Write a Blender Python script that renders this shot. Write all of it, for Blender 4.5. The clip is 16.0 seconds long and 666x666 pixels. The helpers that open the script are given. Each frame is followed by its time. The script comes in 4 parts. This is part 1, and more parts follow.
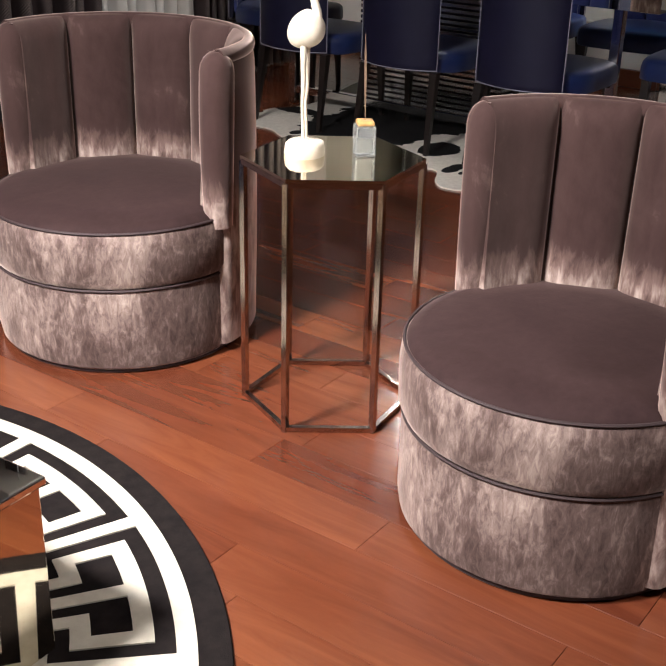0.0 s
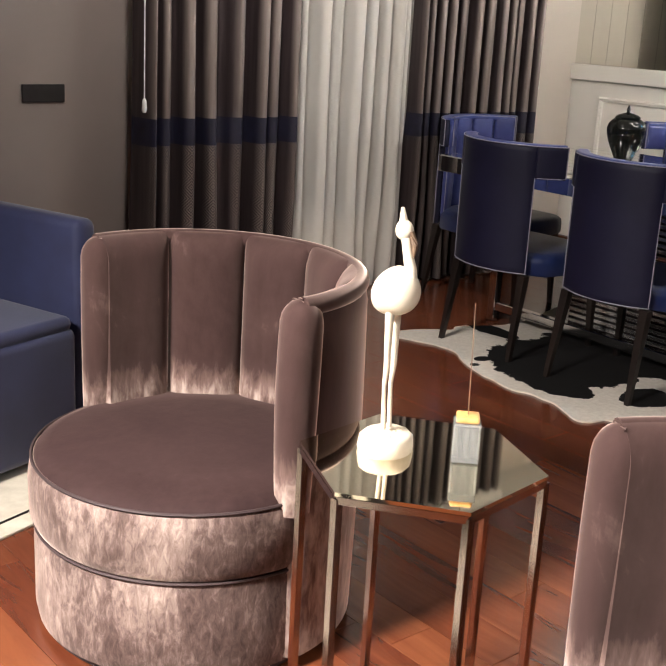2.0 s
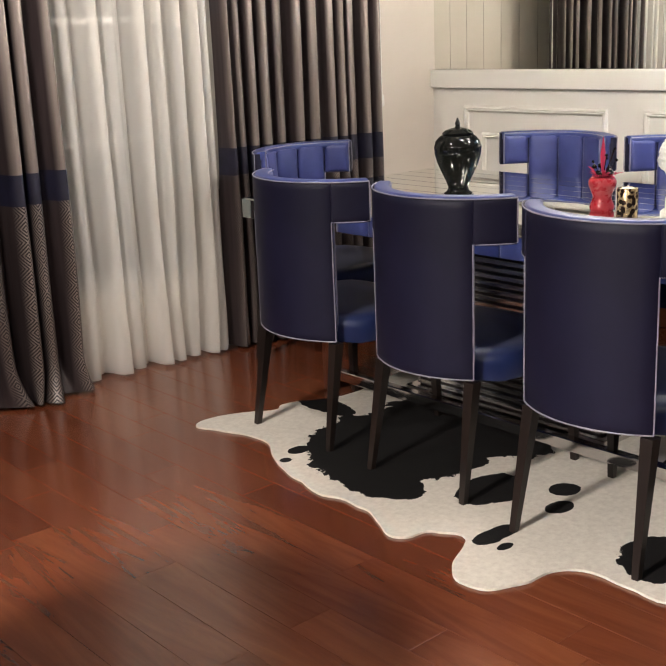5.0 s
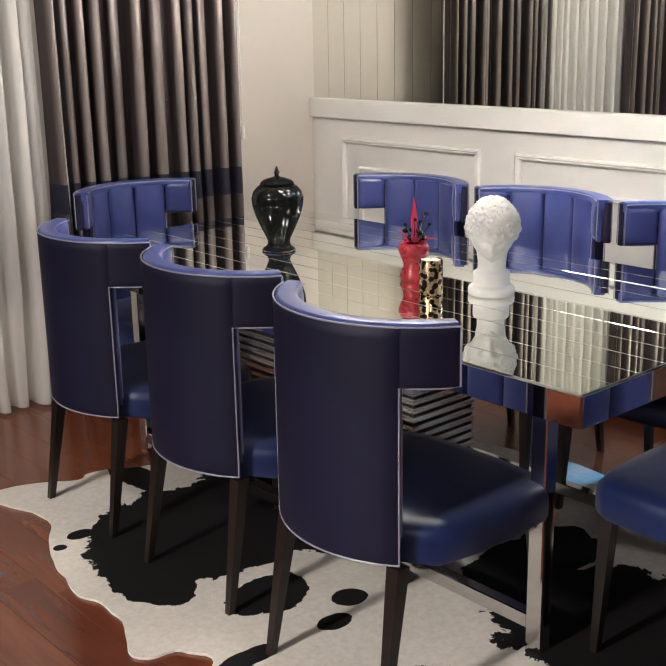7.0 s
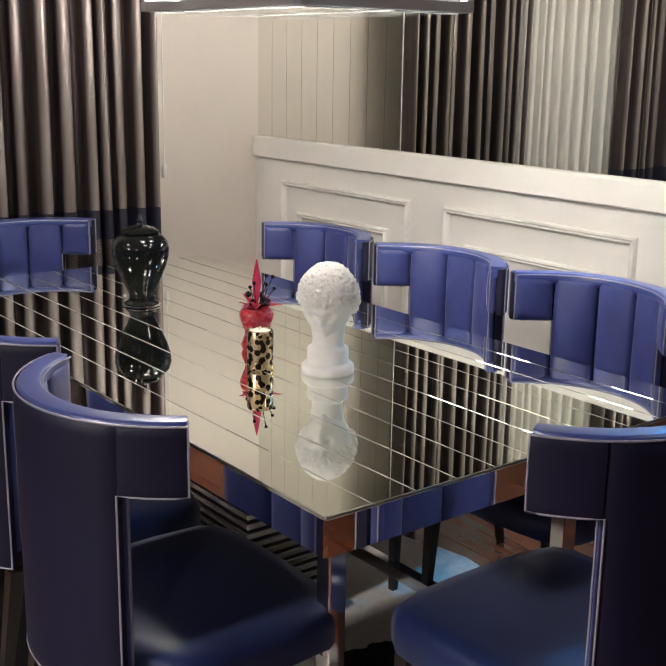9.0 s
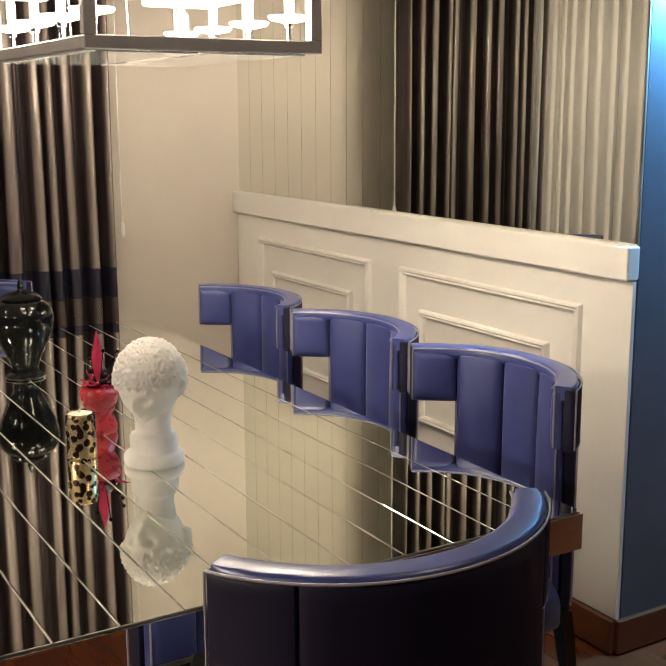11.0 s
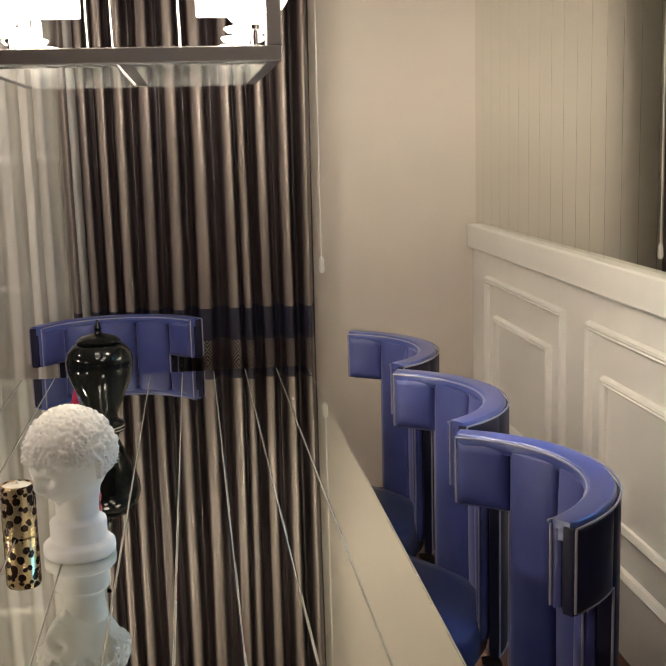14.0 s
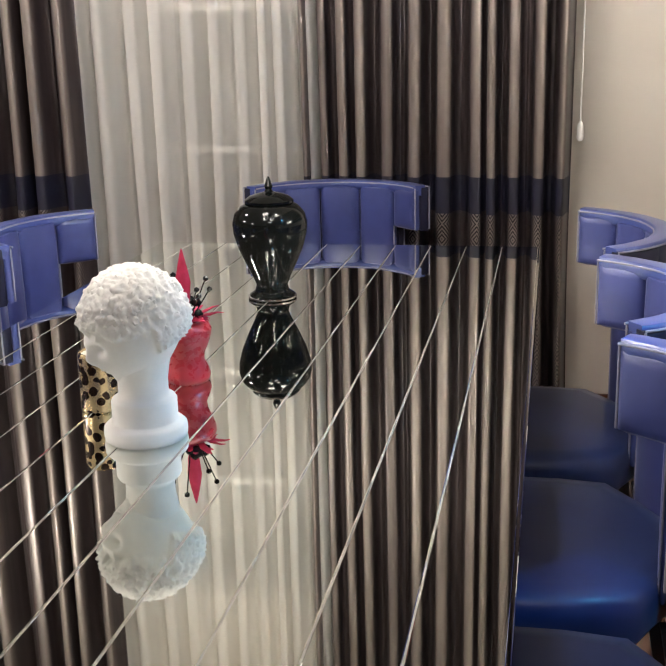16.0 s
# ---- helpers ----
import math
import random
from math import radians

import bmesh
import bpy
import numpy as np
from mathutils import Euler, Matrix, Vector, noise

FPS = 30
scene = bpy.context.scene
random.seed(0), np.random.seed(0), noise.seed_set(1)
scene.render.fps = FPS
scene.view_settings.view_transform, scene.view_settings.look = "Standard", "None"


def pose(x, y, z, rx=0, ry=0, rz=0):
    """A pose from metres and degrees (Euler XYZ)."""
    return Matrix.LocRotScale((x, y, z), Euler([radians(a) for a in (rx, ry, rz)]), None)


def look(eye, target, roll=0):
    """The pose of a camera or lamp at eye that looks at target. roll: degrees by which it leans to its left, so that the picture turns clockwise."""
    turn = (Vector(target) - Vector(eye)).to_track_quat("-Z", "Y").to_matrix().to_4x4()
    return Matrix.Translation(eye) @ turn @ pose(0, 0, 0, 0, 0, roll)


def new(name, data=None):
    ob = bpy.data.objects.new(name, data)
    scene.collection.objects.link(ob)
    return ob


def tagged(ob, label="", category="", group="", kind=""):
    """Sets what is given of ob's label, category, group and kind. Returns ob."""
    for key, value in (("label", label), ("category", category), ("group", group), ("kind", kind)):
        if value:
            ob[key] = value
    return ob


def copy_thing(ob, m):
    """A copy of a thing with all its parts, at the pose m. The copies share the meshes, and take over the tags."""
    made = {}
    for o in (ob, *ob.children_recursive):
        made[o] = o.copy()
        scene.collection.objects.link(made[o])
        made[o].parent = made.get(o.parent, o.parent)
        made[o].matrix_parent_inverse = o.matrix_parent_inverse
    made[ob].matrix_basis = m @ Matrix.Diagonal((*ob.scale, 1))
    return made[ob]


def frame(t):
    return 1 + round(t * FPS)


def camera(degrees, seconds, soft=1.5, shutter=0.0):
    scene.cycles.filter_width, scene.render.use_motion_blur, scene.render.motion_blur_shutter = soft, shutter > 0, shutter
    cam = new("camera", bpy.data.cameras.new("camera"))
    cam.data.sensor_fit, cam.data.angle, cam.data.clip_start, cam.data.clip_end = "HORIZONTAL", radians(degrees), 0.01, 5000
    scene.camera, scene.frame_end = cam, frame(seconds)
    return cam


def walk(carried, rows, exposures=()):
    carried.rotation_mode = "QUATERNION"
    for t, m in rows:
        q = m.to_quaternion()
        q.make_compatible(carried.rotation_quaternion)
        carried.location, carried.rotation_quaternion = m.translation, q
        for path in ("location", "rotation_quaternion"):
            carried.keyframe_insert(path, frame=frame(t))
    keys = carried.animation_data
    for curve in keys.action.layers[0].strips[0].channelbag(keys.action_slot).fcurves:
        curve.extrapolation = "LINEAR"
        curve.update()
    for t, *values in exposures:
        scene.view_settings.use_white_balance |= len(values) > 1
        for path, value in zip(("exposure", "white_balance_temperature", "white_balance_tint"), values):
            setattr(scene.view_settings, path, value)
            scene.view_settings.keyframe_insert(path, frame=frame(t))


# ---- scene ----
cam = camera(33.8, 16.0)
PATH = [
    (0, (-6.26, -4.578, 1.347), (-4.782, -3.523, 0.508), 1.5),
    (0.5, (-6.074, -4.546, 1.372), (-4.626, -3.392, 0.616), 1.8),
    (1, (-5.918, -4.471, 1.372), (-4.523, -3.215, 0.682), 1.9),
    (1.5, (-5.714, -4.421, 1.377), (-4.398, -3.047, 0.762), 2.9),
    (2, (-5.489, -4.354, 1.381), (-4.248, -2.89, 0.817), 3.1),
    (2.5, (-5.275, -4.26, 1.389), (-4.088, -2.732, 0.884), 1.0),
    (3, (-5.083, -4.197, 1.392), (-3.927, -2.632, 0.931), -0.8),
    (3.5, (-4.878, -4.165, 1.384), (-3.74, -2.585, 0.929), -0.3),
    (4, (-4.688, -4.171, 1.366), (-3.534, -2.609, 0.888), -0.9),
    (4.5, (-4.499, -4.144, 1.367), (-3.299, -2.627, 0.857), -1.7),
    (5, (-4.317, -4.116, 1.366), (-3.059, -2.655, 0.836), -2.4),
    (7.5, (-3.395, -4.26, 1.498), (-2.139, -2.804, 0.948), -0.5),
    (8, (-3.221, -4.303, 1.478), (-2.016, -2.83, 0.861), 0.3),
    (8.5, (-3.046, -4.327, 1.504), (-1.862, -2.822, 0.929), 0.8),
    (9, (-2.869, -4.323, 1.509), (-1.683, -2.788, 1.021), 0.9),
    (9.5, (-2.689, -4.348, 1.502), (-1.512, -2.789, 1.071), 0.6),
    (12, (-1.765, -4.415, 1.504), (-0.906, -2.649, 1.125), -0.5),
    (12.5, (-1.589, -4.361, 1.503), (-0.798, -2.557, 1.157), -0.6),
    (13, (-1.408, -4.313, 1.508), (-0.777, -2.441, 1.196), -1.3),
    (13.5, (-1.224, -4.282, 1.514), (-0.803, -2.351, 1.208), -1.0),
    (14, (-1.09, -4.211, 1.485), (-0.846, -2.256, 1.139), -1.5),
    (14.5, (-1.0, -4.068, 1.462), (-0.915, -2.114, 1.045), -2.9),
    (15, (-0.923, -3.93, 1.45), (-0.996, -1.988, 0.977), -3.4),
    (15.5, (-0.812, -3.849, 1.426), (-1.055, -1.929, 0.922), -2.2),
    (16, (-0.719, -3.794, 1.368), (-1.101, -1.905, 0.832), -1.4),
]
EXPOSURES = [(0, -0.38, 5500, 10), (1.5, -0.05, 5700, 10), (3.5, 0.25, 6000, 10), (5, 0.45, 5900, 10), (8, 0.18, 5600, 10), (9.5, 0.12, 5900, 10),
             (12, -0.08, 7200, 10), (13.5, -0.25, 6700, 10), (15, 0.05, 6000, 10), (16, 0.36, 5800, 10)]
walk(cam, [(t, look(eye, target, roll)) for t, eye, target, roll in PATH], EXPOSURES)

# ---- world and lights ----
world = bpy.data.worlds.new("night")
scene.world = world
world.use_nodes = True
world.node_tree.nodes["Background"].inputs["Color"].default_value = (0.012, 0.014, 0.022, 1)
world.node_tree.nodes["Background"].inputs["Strength"].default_value = 0.6


def lamp(name, kind, m, power, color, size=0.1, size_y=None, spread=None):
    d = bpy.data.lights.new(name, kind)
    d.energy, d.color = power, color
    if kind == "AREA":
        d.size = size
        if size_y:
            d.shape, d.size_y = "RECTANGLE", size_y
        if spread:
            d.spread = radians(spread)
    else:
        d.shadow_soft_size = size
    ob = new(name, d)
    ob.matrix_world = m
    return ob


WARM = (1.0, 0.87, 0.73)
# unseen ceiling lights added as fill over the sitting area and beside the camera's way
lamp("ceiling_fill_light", "AREA", look((-6.5, -2.7, 2.70), (-4.3, -3.1, 0.15)), 175, WARM, 0.5, None, 82)
lamp("ceiling_fill_light", "AREA", look((-4.9, -5.2, 2.70), (-4.5, -3.4, 0)), 30, WARM, 0.6, None, 105)
lamp("ceiling_fill_light", "AREA", look((-0.5, -4.4, 2.70), (-0.1, -2.2, 0.4)), 9, WARM, 0.5, None, 120)
# ceiling light near the window, inferred from its glint in the glass
lamp("ceiling_fill_light", "AREA", look((-3.5, -1.5, 2.70), (-2.2, -0.1, 1.1)), 22, WARM, 0.3, None, 100)
# the blue strip light in the passage past the mirror wall
lamp("strip_light_glow", "AREA", look((0.42, -2.43, 1.90), (0.42, -2.365, 1.85)), 105, (0.13, 0.53, 1.0), 0.76, 0.04, 140)


# ---- materials ----
def material(name, color=(0.5, 0.5, 0.5), rough=0.5, metal=0.0, **more):
    m = bpy.data.materials.new(name)
    m.use_nodes = True
    b = m.node_tree.nodes["Principled BSDF"]
    b.inputs["Base Color"].default_value = (*color, 1)
    b.inputs["Roughness"].default_value = rough
    b.inputs["Metallic"].default_value = metal
    for k, v in more.items():
        b.inputs[k.replace("_", " ")].default_value = v
    return m


def nodes_of(m):
    return m.node_tree.nodes, m.node_tree.links, m.node_tree.nodes["Principled BSDF"]


def coords(m, scale=(1, 1, 1), space="Object", rot=(0, 0, 0)):
    n, l, b = nodes_of(m)
    t, mp = n.new("ShaderNodeTexCoord"), n.new("ShaderNodeMapping")
    mp.inputs["Scale"].default_value = scale
    mp.inputs["Rotation"].default_value = rot
    l.new(t.outputs[space], mp.inputs["Vector"])
    return mp.outputs["Vector"]


def noise_tex(m, vec, scale, detail=4.0, rough=0.55, distort=0.0):
    n, l, b = nodes_of(m)
    t = n.new("ShaderNodeTexNoise")
    t.inputs["Scale"].default_value, t.inputs["Detail"].default_value = scale, detail
    t.inputs["Roughness"].default_value, t.inputs["Distortion"].default_value = rough, distort
    if vec:
        l.new(vec, t.inputs["Vector"])
    return t.outputs["Fac"]


def ramp(m, fac, stops):
    n, l, b = nodes_of(m)
    r = n.new("ShaderNodeValToRGB")
    while len(r.color_ramp.elements) < len(stops):
        r.color_ramp.elements.new(0.5)
    for e, (p, c) in zip(r.color_ramp.elements, stops):
        e.position, e.color = p, (*c, 1)
    l.new(fac, r.inputs["Fac"])
    return r.outputs["Color"]


def bump(m, fac, strength=0.2, dist=0.002, chain=None):
    n, l, b = nodes_of(m)
    k = n.new("ShaderNodeBump")
    k.inputs["Strength"].default_value, k.inputs["Distance"].default_value = strength, dist
    l.new(fac, k.inputs["Height"])
    if chain:
        l.new(chain, k.inputs["Normal"])
    l.new(k.outputs["Normal"], b.inputs["Normal"])
    return k.outputs["Normal"]


def math_node(m, op, a, b=None, c=None):
    n, l, _ = nodes_of(m)
    k = n.new("ShaderNodeMath")
    k.operation = op
    for i, v in enumerate((a, b, c)):
        if v is None:
            continue
        if isinstance(v, (int, float)):
            k.inputs[i].default_value = v
        else:
            l.new(v, k.inputs[i])
    return k.outputs[0]


def wire(m, out, socket):
    m.node_tree.links.new(out, nodes_of(m)[2].inputs[socket])


def mix_color(m, fac, a, b):
    n, l, _ = nodes_of(m)
    k = n.new("ShaderNodeMix")
    k.data_type = "RGBA"
    for i, v in ((0, fac), (6, a), (7, b)):
        if isinstance(v, tuple):
            k.inputs[i].default_value = (*v, 1)
        elif isinstance(v, (int, float)):
            k.inputs[i].default_value = v
        else:
            l.new(v, k.inputs[i])
    return k.outputs[2]


def mottled(name, dark, light, scale, rough, rvar=0.1, bmp=0.1, bscale=None, stretch=(1, 1, 1), **more):
    m = material(name, light, rough, **more)
    v = coords(m, stretch)
    f = noise_tex(m, v, scale)
    wire(m, ramp(m, f, [(0.3, dark), (0.7, light)]), "Base Color")
    g = noise_tex(m, v, (bscale or scale * 6), 3)
    r = math_node(m, "MULTIPLY_ADD", g, rvar, rough - rvar / 2)
    wire(m, r, "Roughness")
    if bmp:
        bump(m, g, bmp, 0.001)
    return m


M_wall = mottled("wall_paint", (0.62, 0.56, 0.50), (0.67, 0.61, 0.54), 1.5, 0.55, 0.1, 0.05, 120)
# an even taupe tone, darker than the other wall colour
M_wall_darker = mottled("darker_wall_tone", (0.20, 0.165, 0.148), (0.235, 0.195, 0.175), 1.5, 0.5, 0.1, 0.05, 120)
M_slate = mottled("slate_wall_paint", (0.09, 0.10, 0.135), (0.12, 0.13, 0.17), 2.0, 0.5, 0.1, 0.05, 120)
M_white = mottled("white_lacquer", (0.74, 0.71, 0.66), (0.78, 0.76, 0.71), 2.0, 0.38, 0.08, 0.03, 90)
M_ceiling = mottled("ceiling_paint", (0.54, 0.52, 0.49), (0.59, 0.57, 0.54), 2.0, 0.7, 0.1, 0.05, 90)
M_dark_wood = mottled("dark_leg_wood", (0.006, 0.004, 0.0035), (0.014, 0.009, 0.007), 9, 0.35, 0.1, 0.1, 60, (1, 1, 0.2))
M_base_wood = mottled("skirting_wood", (0.09, 0.028, 0.012), (0.17, 0.055, 0.025), 6, 0.3, 0.1, 0.1, 40, (1, 0.15, 1))
M_chrome = material("chrome", (0.62, 0.60, 0.60), 0.10, 1.0)
M_nickel = material("brushed_nickel", (0.42, 0.40, 0.39), 0.40, 0.45)
M_bronze = material("polished_bronze_metal", (0.46, 0.39, 0.35), 0.16, 1.0)
M_mirror = material("silvered_mirror", (0.83, 0.84, 0.79), 0.015, 1.0)
M_table_mirror = material("silvered_table_mirror", (0.86, 0.88, 0.82), 0.02, 1.0)
M_groove = material("mirror_groove", (0.30, 0.29, 0.25), 0.45, 0.0)
M_slat = material("silvered_slat", (0.80, 0.79, 0.76), 0.22, 0.85)
M_smoke = material("bronze_mirror_glass", (0.72, 0.67, 0.55), 0.04, 1.0)
M_black_plate = material("black_switch_plate", (0.012, 0.010, 0.010), 0.35)
M_plastic = material("white_plastic", (0.75, 0.74, 0.70), 0.4)
M_glass = material("window_glass", (0.9, 0.95, 0.95), 0.0, 0.0, IOR=1.45, Transmission_Weight=1.0)
M_crystal = material("clear_crystal", (0.92, 0.95, 0.93), 0.02, 0.0, IOR=1.5, Transmission_Weight=0.85)
M_frame_paint = material("window_frame_paint", (0.30, 0.30, 0.30), 0.4)
M_black_glaze = mottled("black_glaze", (0.004, 0.0045, 0.004), (0.010, 0.011, 0.009), 6, 0.10, 0.05, 0.02, 20, Specular_IOR_Level=0.3)
M_red = mottled("red_enamel", (0.26, 0.012, 0.02), (0.38, 0.025, 0.035), 10, 0.28, 0.1, 0.05, 60)
M_red_feather = mottled("red_feather", (0.30, 0.005, 0.03), (0.55, 0.02, 0.08), 30, 0.8, 0.1, 0.4, 200)
M_cork = mottled("amber_stopper", (0.45, 0.22, 0.06), (0.7, 0.4, 0.14), 40, 0.4, 0.1, 0.2, 90)
M_plaster = mottled("white_plaster", (0.66, 0.64, 0.60), (0.78, 0.76, 0.72), 14, 0.75, 0.1, 0.25, 90)
M_bird = mottled("cream_painted_resin", (0.55, 0.46, 0.34), (0.74, 0.67, 0.55), 14, 0.5, 0.15, 0.15, 70)
M_bird_dark = mottled("brown_painted_resin", (0.10, 0.06, 0.04), (0.2, 0.13, 0.08), 30, 0.6, 0.1, 0.1, 90)
M_night = material("night_dark", (0.01, 0.011, 0.013), 0.8)


def glow(name, color, strength, base=(0.9, 0.9, 0.88)):
    m = material(name, base, 0.4)
    b = nodes_of(m)[2]
    b.inputs["Emission Color"].default_value = (*color, 1)
    b.inputs["Emission Strength"].default_value = strength
    return m


M_shade = glow("lit_shade", (1.0, 0.90, 0.74), 2.6)
M_saucer = glow("lit_glass_saucer", (1.0, 0.92, 0.82), 5.0)
M_led = glow("blue_led_strip", (0.25, 0.75, 1.0), 4.0)
M_bulb = glow("ceiling_lamp_diffuser", (1.0, 0.84, 0.66), 6.0)

# taupe velvet: sheen of the raised pile is coloured in pale along the flutes' foot, shade in dark on the smooth seat
def velvet(name, tones, sheen, foot_sheen):
    m = material(name, (0.12, 0.08, 0.07), 0.85, Sheen_Weight=0.6, Sheen_Roughness=0.25, Specular_IOR_Level=0.12)
    n, l, b = nodes_of(m)
    b.inputs["Sheen Tint"].default_value = (0.95, 0.80, 0.72, 1)
    v = coords(m)
    pile = noise_tex(m, v, 4.5, 6, 0.62, 0.8)
    fine = noise_tex(m, coords(m, (1, 1, 0.35)), 38, 4, 0.6, 0.4)
    fac = math_node(m, "MULTIPLY_ADD", fine, 0.26, math_node(m, "MULTIPLY_ADD", pile, 0.52, 0.10))
    # lightens the base colour low down, as sheen on the raised pile
    if foot_sheen:
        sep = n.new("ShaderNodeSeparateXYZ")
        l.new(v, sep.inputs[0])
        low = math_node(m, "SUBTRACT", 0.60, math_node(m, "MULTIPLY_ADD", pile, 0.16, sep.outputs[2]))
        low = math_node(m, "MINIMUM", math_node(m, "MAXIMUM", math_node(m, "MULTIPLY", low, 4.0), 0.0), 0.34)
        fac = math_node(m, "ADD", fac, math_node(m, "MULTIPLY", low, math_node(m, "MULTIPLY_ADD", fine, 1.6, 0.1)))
    wire(m, ramp(m, fac, tones), "Base Color")
    bump(m, fine, 0.25, 0.002)
    sh, ad = n.new("ShaderNodeBsdfSheen"), n.new("ShaderNodeAddShader")
    sh.inputs["Color"].default_value, sh.inputs["Roughness"].default_value = (*sheen, 1), 0.36
    l.new(b.outputs[0], ad.inputs[0]), l.new(sh.outputs[0], ad.inputs[1])
    l.new(ad.outputs[0], n["Material Output"].inputs[0])
    return m


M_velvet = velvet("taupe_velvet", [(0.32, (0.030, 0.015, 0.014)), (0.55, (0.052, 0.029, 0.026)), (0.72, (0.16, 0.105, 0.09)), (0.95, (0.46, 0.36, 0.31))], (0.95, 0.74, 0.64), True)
# same velvet toned down: the weaker light on the seat top is in its colour
M_velvet_seat = velvet("shaded_taupe_velvet", [(0.32, (0.022, 0.011, 0.011)), (0.60, (0.040, 0.022, 0.021)), (0.80, (0.080, 0.050, 0.046))], (0.11, 0.075, 0.068), False)
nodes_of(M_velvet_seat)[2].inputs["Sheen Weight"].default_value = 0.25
# crushed velvet on the drum, toned pale for its lit side: fine upright streaks of raised and laid pile
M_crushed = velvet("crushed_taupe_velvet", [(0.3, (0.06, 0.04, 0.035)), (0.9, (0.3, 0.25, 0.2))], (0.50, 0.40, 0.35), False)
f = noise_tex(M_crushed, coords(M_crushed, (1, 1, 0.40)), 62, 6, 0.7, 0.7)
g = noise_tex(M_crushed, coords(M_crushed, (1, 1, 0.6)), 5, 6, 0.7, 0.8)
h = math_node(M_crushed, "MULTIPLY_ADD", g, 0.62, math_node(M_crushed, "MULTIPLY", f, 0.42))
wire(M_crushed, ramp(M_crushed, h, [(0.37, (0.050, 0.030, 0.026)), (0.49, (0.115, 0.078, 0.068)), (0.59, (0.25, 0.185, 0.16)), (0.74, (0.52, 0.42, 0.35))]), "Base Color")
bump(M_crushed, f, 0.35, 0.003)
M_piping_brown = material("brown_piping", (0.035, 0.02, 0.02), 0.7)

# blue upholstery
M_blue = material("blue_satin_leather", (0.045, 0.07, 0.27), 0.36, Sheen_Weight=0.3, Sheen_Roughness=0.35)
nodes_of(M_blue)[2].inputs["Sheen Tint"].default_value = (0.72, 0.70, 1.0, 1)
v = coords(M_blue)
wire(M_blue, ramp(M_blue, noise_tex(M_blue, v, 7, 4), [(0.3, (0.028, 0.036, 0.135)), (0.7, (0.046, 0.056, 0.19))]), "Base Color")
bump(M_blue, noise_tex(M_blue, v, 220, 2), 0.12, 0.0006)
M_rim = material("polished_blue_leather", (0.030, 0.046, 0.19), 0.33, Sheen_Weight=0.12, Sheen_Roughness=0.3, Specular_IOR_Level=0.7, Coat_Weight=0.15, Coat_Roughness=0.25)
nodes_of(M_rim)[2].inputs["Sheen Tint"].default_value = (0.80, 0.76, 1.0, 1)
bump(M_rim, noise_tex(M_rim, coords(M_rim), 220, 2), 0.12, 0.0006)
M_seat = material("deep_blue_satin_leather", (0.012, 0.024, 0.11), 0.38, Sheen_Weight=0.1, Specular_IOR_Level=0.35)
v = coords(M_seat)
wire(M_seat, ramp(M_seat, noise_tex(M_seat, v, 6, 4), [(0.3, (0.005, 0.011, 0.052)), (0.7, (0.009, 0.019, 0.085))]), "Base Color")
bump(M_seat, noise_tex(M_seat, v, 220, 2), 0.12, 0.0006)
M_navy = material("navy_leather", (0.022, 0.022, 0.075), 0.55, Specular_IOR_Level=0.25)
v = coords(M_navy)
wire(M_navy, ramp(M_navy, noise_tex(M_navy, v, 6, 4), [(0.3, (0.0048, 0.0045, 0.0165)), (0.7, (0.008, 0.0075, 0.025))]), "Base Color")
bump(M_navy, noise_tex(M_navy, v, 240, 2), 0.12, 0.0006)
M_piping = material("silver_grey_piping", (0.24, 0.23, 0.285), 0.4)
M_sofa = material("blue_sofa_velvet", (0.04, 0.055, 0.19), 0.7, Sheen_Weight=0.35, Sheen_Roughness=0.4)
v = coords(M_sofa)
wire(M_sofa, ramp(M_sofa, noise_tex(M_sofa, v, 4, 5), [(0.3, (0.012, 0.015, 0.052)), (0.7, (0.021, 0.027, 0.085))]), "Base Color")
bump(M_sofa, noise_tex(M_sofa, v, 150, 3), 0.2, 0.001)

